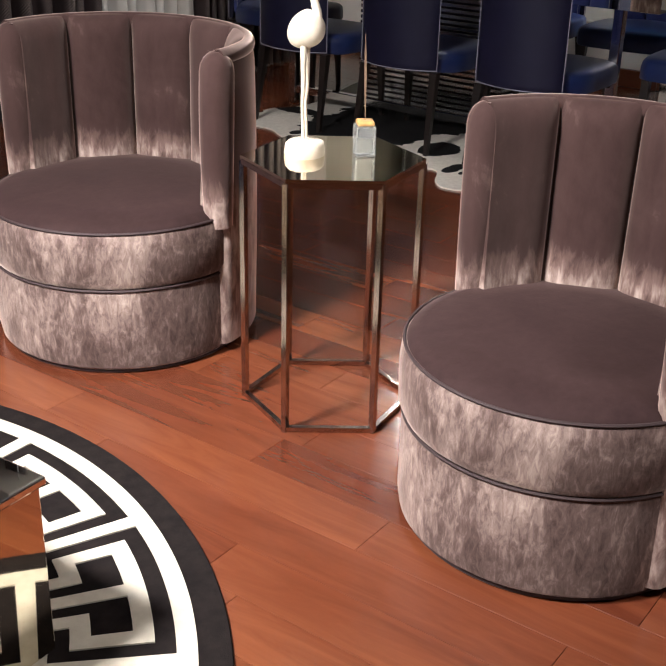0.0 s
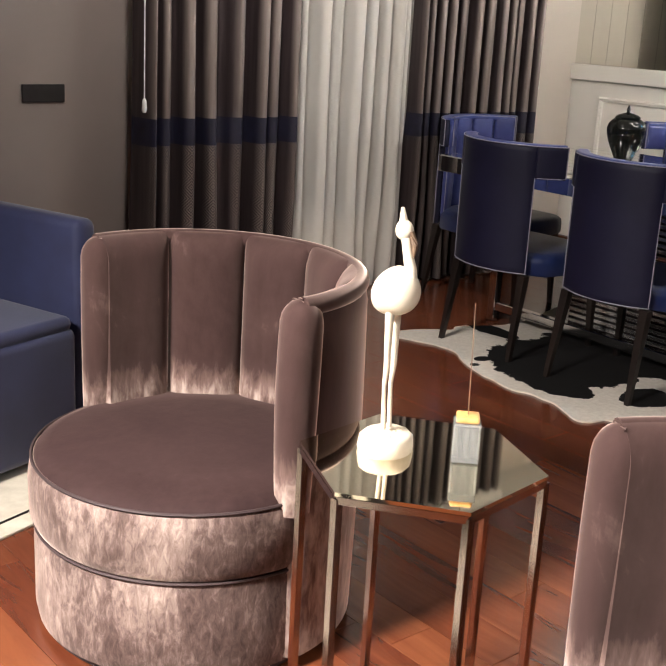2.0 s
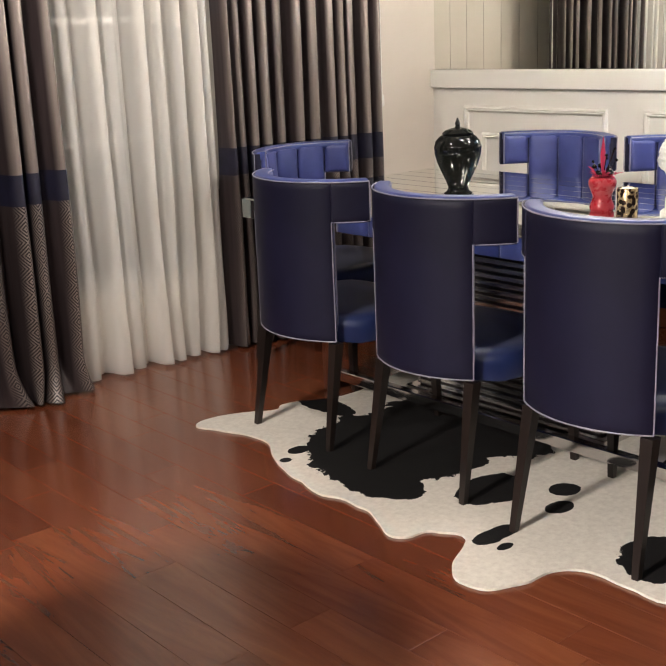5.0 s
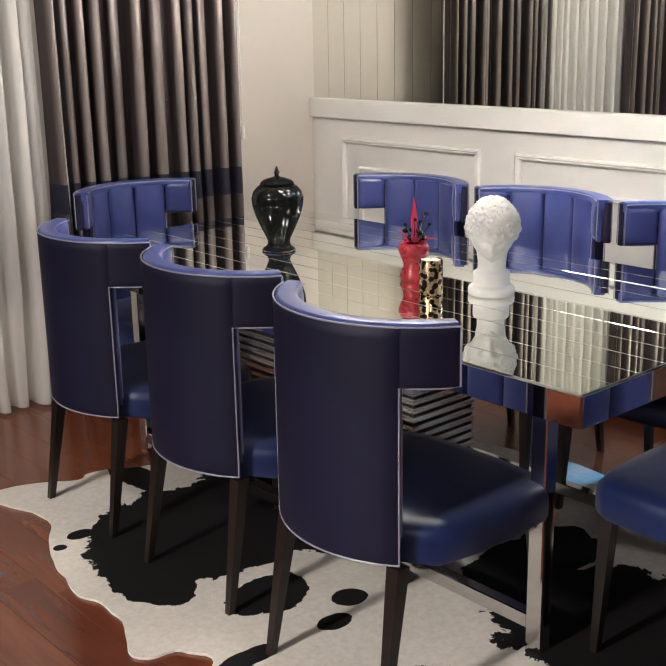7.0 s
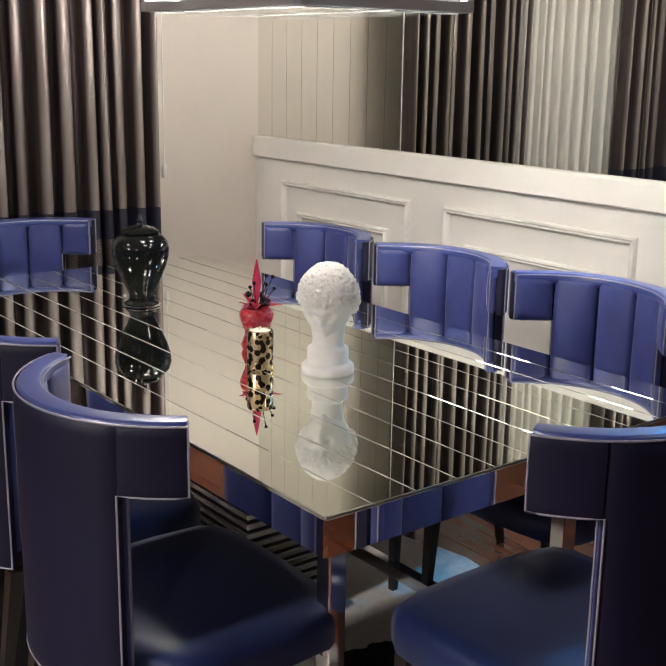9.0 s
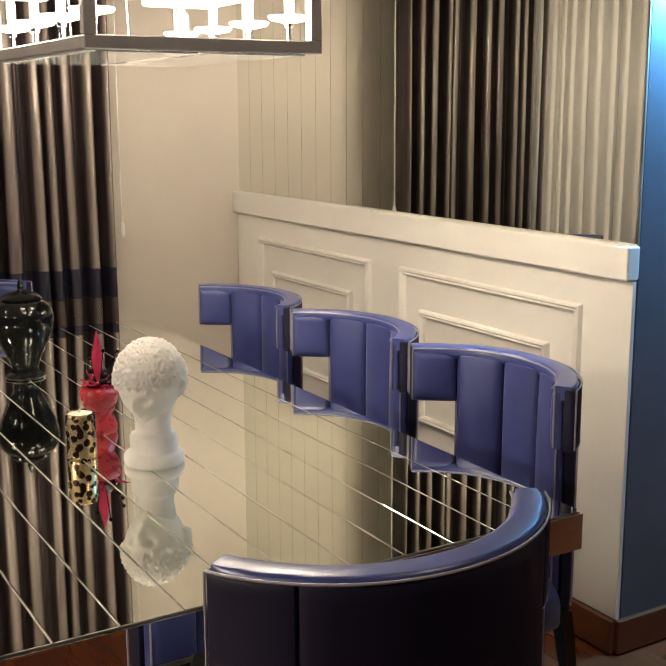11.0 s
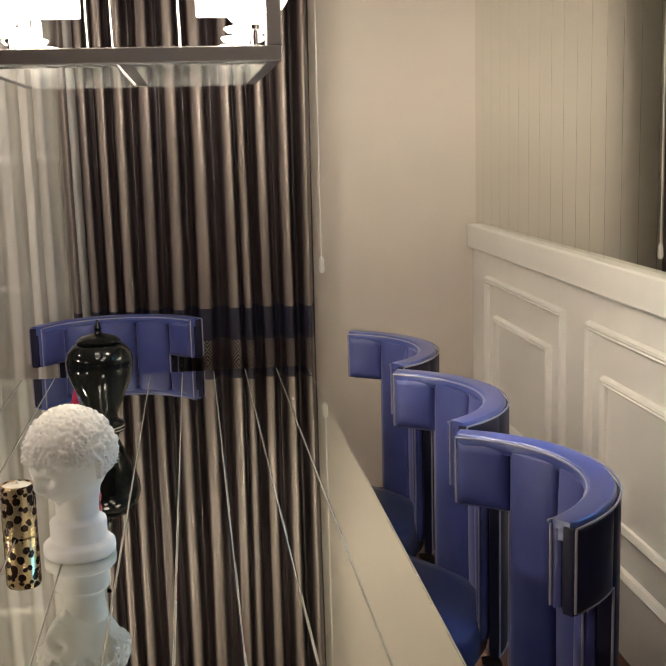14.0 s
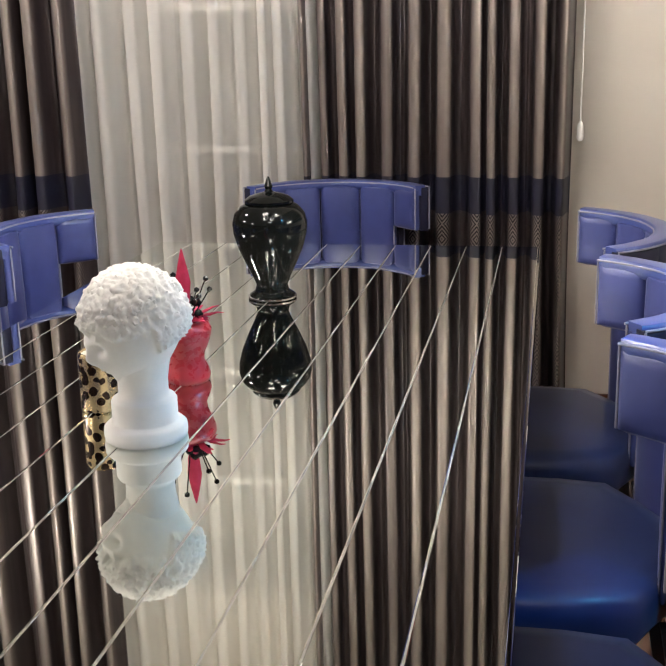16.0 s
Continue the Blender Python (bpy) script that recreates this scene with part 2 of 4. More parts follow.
# curtain cloth: satin woven in broad taupe and near-black stripes, the folds' shade coloured in with the dark (uv:
# pleat number, height in metres)
def striped(name, patterned):
    m = material(name, (0.2, 0.17, 0.15), 0.38, 0.3)
    n, l, b = nodes_of(m)
    uvn, sep = n.new("ShaderNodeUVMap"), n.new("ShaderNodeSeparateXYZ")
    l.new(uvn.outputs["UV"], sep.inputs[0])
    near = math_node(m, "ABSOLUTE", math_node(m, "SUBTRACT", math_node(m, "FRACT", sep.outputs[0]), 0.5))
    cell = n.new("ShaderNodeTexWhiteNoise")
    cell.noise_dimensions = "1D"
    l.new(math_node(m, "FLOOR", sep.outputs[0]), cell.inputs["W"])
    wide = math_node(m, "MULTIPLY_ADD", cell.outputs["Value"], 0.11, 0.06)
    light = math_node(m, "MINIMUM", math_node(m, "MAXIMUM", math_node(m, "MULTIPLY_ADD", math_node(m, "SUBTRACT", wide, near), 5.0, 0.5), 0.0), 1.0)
    v = coords(m, (1, 1, 0.05))
    grain = noise_tex(m, v, 34, 4)
    taupe = ramp(m, grain, [(0.3, (0.18, 0.146, 0.128)), (0.7, (0.28, 0.238, 0.212))])
    cell_b = n.new("ShaderNodeTexWhiteNoise")
    cell_b.noise_dimensions = "1D"
    l.new(math_node(m, "ADD", math_node(m, "FLOOR", sep.outputs[0]), 31.7), cell_b.inputs["W"])
    taupe = mix_color(m, math_node(m, "MULTIPLY", cell_b.outputs["Value"], 0.55), taupe, (0.085, 0.066, 0.060))
    if patterned:
        px = math_node(m, "MULTIPLY", near, 0.21)
        py = math_node(m, "PINGPONG", sep.outputs[1], 0.05)
        d = math_node(m, "ADD", px, py)
        st = math_node(m, "GREATER_THAN", math_node(m, "PINGPONG", d, 0.0070), 0.0034)
        taupe = mix_color(m, st, (0.022, 0.017, 0.018), taupe)
    # dark between the crests is stripe weave and painted fold shade together
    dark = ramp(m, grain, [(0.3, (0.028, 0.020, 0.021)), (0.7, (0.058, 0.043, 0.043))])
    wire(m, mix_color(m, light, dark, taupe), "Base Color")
    bump(m, noise_tex(m, v, 300, 2), 0.1, 0.0006)
    return m


M_curtain = striped("striped_shaded_satin", False)
M_weave = striped("striped_shaded_diamond_weave", True)
M_band = mottled("navy_curtain_band", (0.004, 0.004, 0.014), (0.008, 0.0075, 0.025), 20, 0.6, 0.1, 0.1, 300)
# sheer
M_sheer = bpy.data.materials.new("white_sheer_voile")
M_sheer.use_nodes = True
sn, sl = M_sheer.node_tree.nodes, M_sheer.node_tree.links
sb = sn["Principled BSDF"]
sb.inputs["Base Color"].default_value = (0.92, 0.89, 0.83, 1)
sb.inputs["Roughness"].default_value = 0.9
tr, tl, mx, mx2 = sn.new("ShaderNodeBsdfTransparent"), sn.new("ShaderNodeBsdfTranslucent"), sn.new("ShaderNodeMixShader"), sn.new("ShaderNodeMixShader")
tl.inputs["Color"].default_value = (0.92, 0.89, 0.83, 1)
mx.inputs[0].default_value, mx2.inputs[0].default_value = 0.30, 0.45
sl.new(sb.outputs[0], mx.inputs[1]), sl.new(tl.outputs[0], mx.inputs[2])
sl.new(mx.outputs[0], mx2.inputs[1]), sl.new(tr.outputs[0], mx2.inputs[2])
sl.new(mx2.outputs[0], sn["Material Output"].inputs[0])

# floor planks
M_plank = material("mahogany_plank", (0.2, 0.06, 0.03), 0.2, Coat_Weight=0.4, Coat_Roughness=0.14)
v = coords(M_plank, (1, 0.12, 1))
pn, pl, pb = nodes_of(M_plank)
oi = pn.new("ShaderNodeObjectInfo")
add = pn.new("ShaderNodeVectorMath")
sc = pn.new("ShaderNodeVectorMath")
sc.operation = "SCALE"
comb = pn.new("ShaderNodeCombineXYZ")
pl.new(oi.outputs["Random"], comb.inputs[0]), pl.new(oi.outputs["Random"], comb.inputs[1])
pl.new(comb.outputs[0], sc.inputs[0])
sc.inputs["Scale"].default_value = 37.0
pl.new(v, add.inputs[0]), pl.new(sc.outputs[0], add.inputs[1])
f = noise_tex(M_plank, add.outputs[0], 14, 6, 0.62, 1.2)
big = noise_tex(M_plank, add.outputs[0], 2.2, 3, 0.5)
tone = math_node(M_plank, "MULTIPLY_ADD", oi.outputs["Random"], 0.16, math_node(M_plank, "MULTIPLY_ADD", f, 0.42, math_node(M_plank, "MULTIPLY", big, 0.40)))
wire(M_plank, ramp(M_plank, tone, [(0.28, (0.070, 0.016, 0.0075)), (0.48, (0.130, 0.036, 0.015)), (0.66, (0.200, 0.063, 0.024)), (0.88, (0.30, 0.105, 0.035))]), "Base Color")
wire(M_plank, math_node(M_plank, "MULTIPLY_ADD", f, 0.12, 0.15), "Roughness")
bump(M_plank, f, 0.03, 0.001)
M_floor = mottled("floor_underlay", (0.10, 0.024, 0.010), (0.17, 0.045, 0.018), 3, 0.25, 0.1, 0.05, 40, (1, 0.15, 1))
M_rug_black = mottled("black_rug_pile", (0.010, 0.008, 0.008), (0.018, 0.014, 0.013), 30, 0.95, 0.05, 0.6, 400, Specular_IOR_Level=0.05)
M_rug_cream = mottled("cream_rug_pile", (0.50, 0.45, 0.36), (0.62, 0.57, 0.47), 22, 0.95, 0.05, 0.6, 400)
M_leopard = material("leopard_gold_foil", (0.6, 0.45, 0.2), 0.25, 0.8)
v = coords(M_leopard)
vo = nodes_of(M_leopard)[0].new("ShaderNodeTexVoronoi")
vo.inputs["Scale"].default_value = 62
M_leopard.node_tree.links.new(v, vo.inputs["Vector"])
wire(M_leopard, mix_color(M_leopard, math_node(M_leopard, "LESS_THAN", math_node(M_leopard, "MULTIPLY_ADD", noise_tex(M_leopard, v, 90), 0.35, vo.outputs["Distance"]), 0.66), (0.60, 0.46, 0.26), (0.035, 0.018, 0.012)), "Base Color")

# cowhide: white hair with large black islands, ragged edges
M_hide = material("cowhide", (0.6, 0.57, 0.5), 0.85, Specular_IOR_Level=0.15)
v = coords(M_hide)
hn, hl, hb = nodes_of(M_hide)
sepv = hn.new("ShaderNodeSeparateXYZ")
hl.new(v, sepv.inputs[0])
wob = math_node(M_hide, "MULTIPLY_ADD", noise_tex(M_hide, v, 8, 6, 0.65, 0.4), 0.8, -0.40)
ISLANDS = [(-1.90, -1.61, 0.33, 0.33), (-2.15, -1.80, 0.11, 0.16), (-1.60, -1.66, 0.22, 0.36), (-1.79, -1.12, 0.06, 0.15), (-2.15, -1.40, 0.045, 0.032), (-2.24, -1.438, 0.022, 0.02),
           (-1.96, -2.08, 0.13, 0.09), (-1.81, -2.245, 0.05, 0.045), (-1.92, -2.31, 0.055, 0.036), (-2.19, -2.295, 0.085, 0.036), (-2.222, -2.36, 0.03, 0.016),
           (-1.98, -2.72, 0.15, 0.13), (-1.40, -2.84, 0.31, 0.36), (-1.28, -2.45, 0.27, 0.13)]
least = None
for cx, cy, rx, ry in ISLANDS:
    dx = math_node(M_hide, "DIVIDE", math_node(M_hide, "SUBTRACT", sepv.outputs[0], cx), rx)
    dy = math_node(M_hide, "DIVIDE", math_node(M_hide, "SUBTRACT", sepv.outputs[1], cy), ry)
    r = math_node(M_hide, "SQRT", math_node(M_hide, "ADD", math_node(M_hide, "MULTIPLY", dx, dx), math_node(M_hide, "MULTIPLY", dy, dy)))
    least = r if least is None else math_node(M_hide, "MINIMUM", least, r)
isl = math_node(M_hide, "LESS_THAN", math_node(M_hide, "ADD", least, wob), 1.0)
hair = noise_tex(M_hide, v, 60, 4)
wire(M_hide, mix_color(M_hide, isl, ramp(M_hide, hair, [(0.3, (0.50, 0.46, 0.40)), (0.7, (0.60, 0.56, 0.49))]), (0.006, 0.0055, 0.0055)), "Base Color")
bump(M_hide, noise_tex(M_hide, v, 260, 3), 0.5, 0.002)


# ---- mesh helpers ----
def obj(name, bm, mat, smooth=True, angle=40):
    me = bpy.data.meshes.new(name)
    bmesh.ops.recalc_face_normals(bm, faces=bm.faces)
    bm.to_mesh(me)
    bm.free()
    me.materials.append(mat)
    if smooth:
        me.shade_smooth()
        me.set_sharp_from_angle(angle=radians(angle))
    return new(name, me)


def part(name, bm, mat, parent, label="", smooth=True, angle=40):
    ob = obj(name, bm, mat, smooth, angle)
    ob.parent = parent
    if label:
        tagged(ob, label)
    return ob


def empty(name, m, label, category, group="", kind=""):
    e = new(name)
    e.empty_display_size = 0.1
    e.matrix_basis = m
    return tagged(e, label, category, group, kind)


def box_bm(x0, x1, y0, y1, z0, z1, bevel=0.0, seg=2, bm=None):
    own = bmesh.new()
    bmesh.ops.create_cube(own, size=1)
    for q in own.verts:
        q.co = Vector(((x0 + x1) / 2 + q.co.x * (x1 - x0), (y0 + y1) / 2 + q.co.y * (y1 - y0), (z0 + z1) / 2 + q.co.z * (z1 - z0)))
    if bevel:
        bmesh.ops.bevel(own, geom=own.edges[:], offset=bevel, segments=seg, profile=0.5, affect="EDGES")
    if bm is None:
        return own
    return join(bm, own)


def join(a, b):
    me = bpy.data.meshes.new("tmp")
    b.to_mesh(me)
    b.free()
    a.from_mesh(me)
    bpy.data.meshes.remove(me)
    return a


def lathe(profile, seg=40, bm=None, center=(0, 0)):
    bm = bm or bmesh.new()
    rings = []
    for r, z in profile:
        rings.append([bm.verts.new((center[0] + r * math.cos(2 * math.pi * i / seg), center[1] + r * math.sin(2 * math.pi * i / seg), z)) for i in range(seg)])
    for a, b in zip(rings, rings[1:]):
        for i in range(seg):
            bm.faces.new((a[i], a[(i + 1) % seg], b[(i + 1) % seg], b[i]))
    bm.faces.new(rings[0][::-1])
    bm.faces.new(rings[-1])
    return bm


def tube(points, radius, seg=8, bm=None, closed=False):
    """A round tube along points; radius may be a list."""
    bm = bm or bmesh.new()
    pts = [Vector(p) for p in points]
    n = len(pts)
    rings = []
    up = Vector((0, 0, 1))
    for i, p in enumerate(pts):
        a = pts[(i - 1) % n] if (closed or i > 0) else p
        b = pts[(i + 1) % n] if (closed or i < n - 1) else p
        t = (b - a).normalized()
        ref = up if abs(t.z) < 0.95 else Vector((1, 0, 0))
        s = t.cross(ref).normalized()
        w = s.cross(t).normalized()
        r = radius[i] if isinstance(radius, (list, tuple)) else radius
        rings.append([bm.verts.new(p + (s * math.cos(2 * math.pi * k / seg) + w * math.sin(2 * math.pi * k / seg)) * r) for k in range(seg)])
    pairs = list(zip(rings, rings[1:])) + ([(rings[-1], rings[0])] if closed else [])
    for a, b in pairs:
        for k in range(seg):
            bm.faces.new((a[k], a[(k + 1) % seg], b[(k + 1) % seg], b[k]))
    if not closed:
        bm.faces.new(rings[0][::-1]), bm.faces.new(rings[-1])
    return bm


def grid_solid(fn_out, fn_in, us, vs):
    """A shell between two surfaces over a grid of u and v, closed round its rim."""
    bm = bmesh.new()
    A = [[bm.verts.new(fn_out(u, w)) for w in vs] for u in us]
    B = [[bm.verts.new(fn_in(u, w)) for w in vs] for u in us]
    nu, nv = len(us), len(vs)
    for i in range(nu - 1):
        for j in range(nv - 1):
            bm.faces.new((A[i][j], A[i + 1][j], A[i + 1][j + 1], A[i][j + 1]))
            bm.faces.new((B[i][j], B[i][j + 1], B[i + 1][j + 1], B[i + 1][j]))
    for i in range(nu - 1):
        for j in (0, nv - 1):
            bm.faces.new((A[i][j], B[i][j], B[i + 1][j], A[i + 1][j]))
    for j in range(nv - 1):
        for i in (0, nu - 1):
            bm.faces.new((A[i][j], A[i][j + 1], B[i][j + 1], B[i][j]))
    return bm


def steps(a, b, n):
    return [a + (b - a) * i / (n - 1) for i in range(n)]


# ---- structure ----
H = 2.75
XW, YS, XE = -8.6, -8.6, 3.2
tagged(obj("floor", box_bm(XW, XE, YS, 0.3, -0.1, -0.006), M_floor, False), "polished reddish mahogany floor laid in planks", "floor", kind="structure")
tagged(obj("ceiling", box_bm(XW, XE, YS, 0.3, H, H + 0.1), M_ceiling, False), "plain white painted ceiling", "ceiling", kind="structure")
# north wall with the window opening
WX0, WX1, WZ0, WZ1 = -2.62, -1.22, 0.335, 2.35
tagged(obj("wall_north_west", box_bm(XW, -3.05, 0.0, 0.25, -0.05, H), M_wall_darker, False), "plain wall in a darker taupe tone", "wall", kind="structure")
bm = box_bm(-3.05, WX0, 0.0, 0.25, -0.05, H)
box_bm(WX1, 0.022, 0.0, 0.25, -0.05, H, bm=bm)
box_bm(WX0, WX1, 0.0, 0.25, -0.05, WZ0, bm=bm)
box_bm(WX0, WX1, 0.0, 0.25, WZ1, H, bm=bm)
tagged(obj("wall_north", bm, M_wall, False), "plain warm beige painted wall with a window", "wall", kind="structure")
# unseen west and south walls, kept in the darker tone to cut bounced light
tagged(obj("wall_west", box_bm(XW - 0.2, XW, YS, 0.25, -0.05, H), M_wall_darker, False), "plain warm beige painted wall", "wall", kind="structure")
tagged(obj("wall_south", box_bm(XW, XE, YS - 0.2, YS, -0.05, H), M_wall_darker, False), "plain warm beige painted wall", "wall", kind="structure")
tagged(obj("wall_far_east", box_bm(XE, XE + 0.2, YS, -2.36, -0.05, H), M_wall, False), "plain beige painted wall of the passage", "wall", kind="structure")
YE = -2.363
east = tagged(obj("wall_east", box_bm(0.024, XE, YE, 0.25, -0.05, H), M_slate, False), "slate dividing wall clad with white panelling and mirror", "wall", kind="structure")

# white panelling with its ledge and two nested mouldings
panelling = empty("wainscot", pose(0.012, 0, 0), "white lacquered wall panelling with ledge and mouldings", "panelling", kind="structure")
part("panel_board", box_bm(-0.012, 0.0, YE, 0.0, 0.10, 1.055), M_white, panelling, smooth=False)
part("ledge", box_bm(-0.036, 0.010, YE - 0.004, 0.0, 1.058, 1.150, 0.006), M_white, panelling, smooth=False)
part("end_stile", box_bm(-0.0125, 0.0, YE - 0.005, YE + 0.004, 0.10, 1.056, 0.001), M_white, panelling, smooth=False)


def moulding(y0, y1, z0, z1, w=0.030):
    bm = bmesh.new()
    ring = []
    prof = [(0.0, -0.012), (0.004, -0.026), (0.010, -0.030), (0.016, -0.024), (0.020, -0.028), (0.026, -0.022), (w, -0.012)]
    for inset, x in prof:
        ring.append([bm.verts.new((x, y, z)) for y, z in ((y0 + inset, z0 + inset), (y1 - inset, z0 + inset), (y1 - inset, z1 - inset), (y0 + inset, z1 - inset))])
    for a, b in zip(ring, ring[1:]):
        for i in range(4):
            bm.faces.new((a[i], a[(i + 1) % 4], b[(i + 1) % 4], b[i]))
    return bm


for ya, yb in ((-1.10, -0.222), (-2.186, -1.293)):
    part("moulding", moulding(ya, yb, 0.318, 0.970), M_white, panelling, smooth=False)
    part("moulding", moulding(ya + 0.128, yb - 0.120, 0.443, 0.838, 0.026), M_white, panelling, smooth=False)
tagged(obj("baseboard", box_bm(-0.020, 0.0, YE - 0.004, 0.0, 0.0, 0.098, 0.003), M_base_wood, False), "reddish brown wooden baseboard", "baseboard", kind="structure")
tagged(obj("baseboard", box_bm(0.0, XE, YE - 0.018, YE, 0.0, 0.098, 0.003), M_base_wood, False), "reddish brown wooden baseboard", "baseboard", kind="structure")
tagged(obj("baseboard", box_bm(XW, -3.32, -0.016, 0.0, 0.0, 0.098, 0.003), M_base_wood, False), "reddish brown wooden baseboard", "baseboard", kind="structure")
tagged(obj("baseboard", box_bm(-0.60, -0.02, -0.016, 0.0, 0.0, 0.098, 0.003), M_base_wood, False), "reddish brown wooden baseboard", "baseboard", kind="structure")

# mirror cladding above the ledge: upright strips with open joints
mirror = empty("mirror_cladding", pose(0.022, 0, 0), "wall mirror of tall narrow strips above the ledge", "mirror", kind="structure")
part("backing", box_bm(-0.006, -0.001, YE, 0.0, 1.150, H), M_groove, mirror, smooth=False)
strip_w = 0.1135
n_strips = int(-YE / strip_w) + 1
for i in range(n_strips):
    y1 = -i * strip_w
    y0 = max(YE, y1 - strip_w)
    bm = box_bm(-0.010, -0.0065, y0 + 0.0007, y1 - 0.0007, 1.151, H - 0.002)
    part("strip", bm, M_mirror, mirror, smooth=False)

# window
window = empty("window_1", pose(0, 0, 0), "tall casement window with dark night glass", "window", kind="structure")
def frame_bm(x0, x1, z0, z1, w, y0, y1):
    bm = box_bm(x0, x0 + w, y0, y1, z0, z1)
    box_bm(x1 - w, x1, y0, y1, z0, z1, bm=bm)
    box_bm(x0 + w, x1 - w, y0, y1, z0, z0 + w, bm=bm)
    return box_bm(x0 + w, x1 - w, y0, y1, z1 - w, z1, bm=bm)
part("window_frame", frame_bm(WX0, WX1, WZ0, WZ1, 0.06, 0.08, 0.15), M_frame_paint, window, smooth=False)
for xm in (-2.16, -1.69):
    part("mullion", box_bm(xm - 0.03, xm + 0.03, 0.085, 0.145, WZ0 + 0.06, WZ1 - 0.06), M_frame_paint, window, smooth=False)
for zm in (0.95, 1.45, 1.90):
    part("glazing_bar", box_bm(WX0 + 0.06, WX1 - 0.06, 0.10, 0.125, zm - 0.012, zm + 0.012), M_plastic, window, smooth=False)
for xa, xb in ((WX0 + 0.06, -2.19), (-2.13, -1.72), (-1.66, WX1 - 0.06)):
    part("pane", box_bm(xa, xb, 0.110, 0.116, WZ0 + 0.06, WZ1 - 0.06), M_glass, window, smooth=False)
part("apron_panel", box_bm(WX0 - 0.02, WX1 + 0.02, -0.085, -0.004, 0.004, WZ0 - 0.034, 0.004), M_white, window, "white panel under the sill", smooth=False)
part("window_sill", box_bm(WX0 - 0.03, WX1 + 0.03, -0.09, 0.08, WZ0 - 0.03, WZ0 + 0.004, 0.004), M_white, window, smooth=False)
tagged(obj("backdrop", box_bm(-6, 3, 2.2, 2.25, -1, 4), M_night, False), "dark night outside the window", "backdrop", kind="structure")


# ---- curtains ----
def cloth(name, x0, x1, y_of, crests, amp, z0, z1, mat_rows, seed, parent, nx=360, flare=0.0, puddle=0.0):
    """A hanging cloth with pleats that stand forward at the crests; mat_rows: (z from, z to, material, part name)."""
    rnd = random.Random(seed)
    ph = [rnd.uniform(0, 6.28) for _ in range(6)]
    stops = [(x0, 0.0)]
    for i, c in enumerate(crests):
        stops.append((c, i + 0.5))
        stops.append((((c + crests[i + 1]) / 2 if i + 1 < len(crests) else x1), i + 1.0))
    def pleat(x):
        for (xa, ka), (xb, kb) in zip(stops, stops[1:]):
            if x <= xb:
                return ka + (kb - ka) * (x - xa) / (xb - xa)
        return stops[-1][1]
    def at(s, z):
        xs = x0 + (x1 - x0) * s
        loc = pleat(xs)
        a = 2 * math.pi * loc
        drop = max(0.0, (1.0 - z) / 1.0)
        am = amp * (0.8 + 0.3 * math.sin(2.4 * math.floor(loc) + ph[0])) * (1 + flare * drop)
        sway = 0.010 * math.sin(2.2 * z + 9 * s + ph[1]) * (0.3 + drop)
        x = xs + 0.006 * math.sin(2 * a + ph[2] * 0.1) * min(1, 6 * min(s, 1 - s)) + sway
        y = y_of(s) + am * (math.cos(a) + 0.14 * math.cos(2 * a + 0.5)) + 0.01 * math.sin(5 * z + 20 * s) * drop
        heap = max(0.0, (0.16 - z) / 0.16) ** 1.5 * puddle
        x += heap * 0.5 * math.sin(17 * s + ph[4])
        y -= heap * (0.6 + 0.5 * math.sin(31 * s + ph[5]))
        return x, y, loc
    ss = steps(0.0, 0.9999, nx)
    for za, zb, mat, nm in mat_rows:
        nz = max(3, int((zb - za) / (0.03 if za < 0.1 else 0.08)))
        bm = bmesh.new()
        uv = bm.loops.layers.uv.new("UVMap")
        rows = []
        acc = [at(s, 0.5)[2] for s in ss]
        for z in steps(za, zb, nz):
            rows.append([bm.verts.new((*at(s, z)[:2], z)) for s in ss])
        for j in range(nz - 1):
            for i in range(nx - 1):
                fc = bm.faces.new((rows[j][i], rows[j][i + 1], rows[j + 1][i + 1], rows[j + 1][i]))
                for lp, (ii, jj) in zip(fc.loops, ((i, j), (i + 1, j), (i + 1, j + 1), (i, j + 1))):
                    lp[uv].uv = (acc[ii], rows[jj][0].co.z)
        me = bpy.data.meshes.new(nm)
        bm.to_mesh(me)
        bm.free()
        me.materials.append(mat)
        me.shade_smooth()
        ob = new(nm, me)
        ob.parent = parent


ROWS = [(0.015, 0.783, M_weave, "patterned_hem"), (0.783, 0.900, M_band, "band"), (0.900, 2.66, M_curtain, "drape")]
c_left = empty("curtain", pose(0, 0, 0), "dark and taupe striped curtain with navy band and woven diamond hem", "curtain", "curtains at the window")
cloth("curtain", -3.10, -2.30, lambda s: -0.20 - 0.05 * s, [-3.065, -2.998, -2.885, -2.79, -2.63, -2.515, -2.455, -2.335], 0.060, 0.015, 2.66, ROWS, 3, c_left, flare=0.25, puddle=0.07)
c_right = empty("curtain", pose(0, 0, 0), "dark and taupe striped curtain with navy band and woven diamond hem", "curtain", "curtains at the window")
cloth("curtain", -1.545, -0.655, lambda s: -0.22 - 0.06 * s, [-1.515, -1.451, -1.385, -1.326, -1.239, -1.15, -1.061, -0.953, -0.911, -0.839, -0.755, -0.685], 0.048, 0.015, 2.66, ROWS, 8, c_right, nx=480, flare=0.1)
sheer = empty("sheer_curtain", pose(0, 0, 0), "white translucent sheer curtain hanging before the window", "curtain", "curtains at the window")
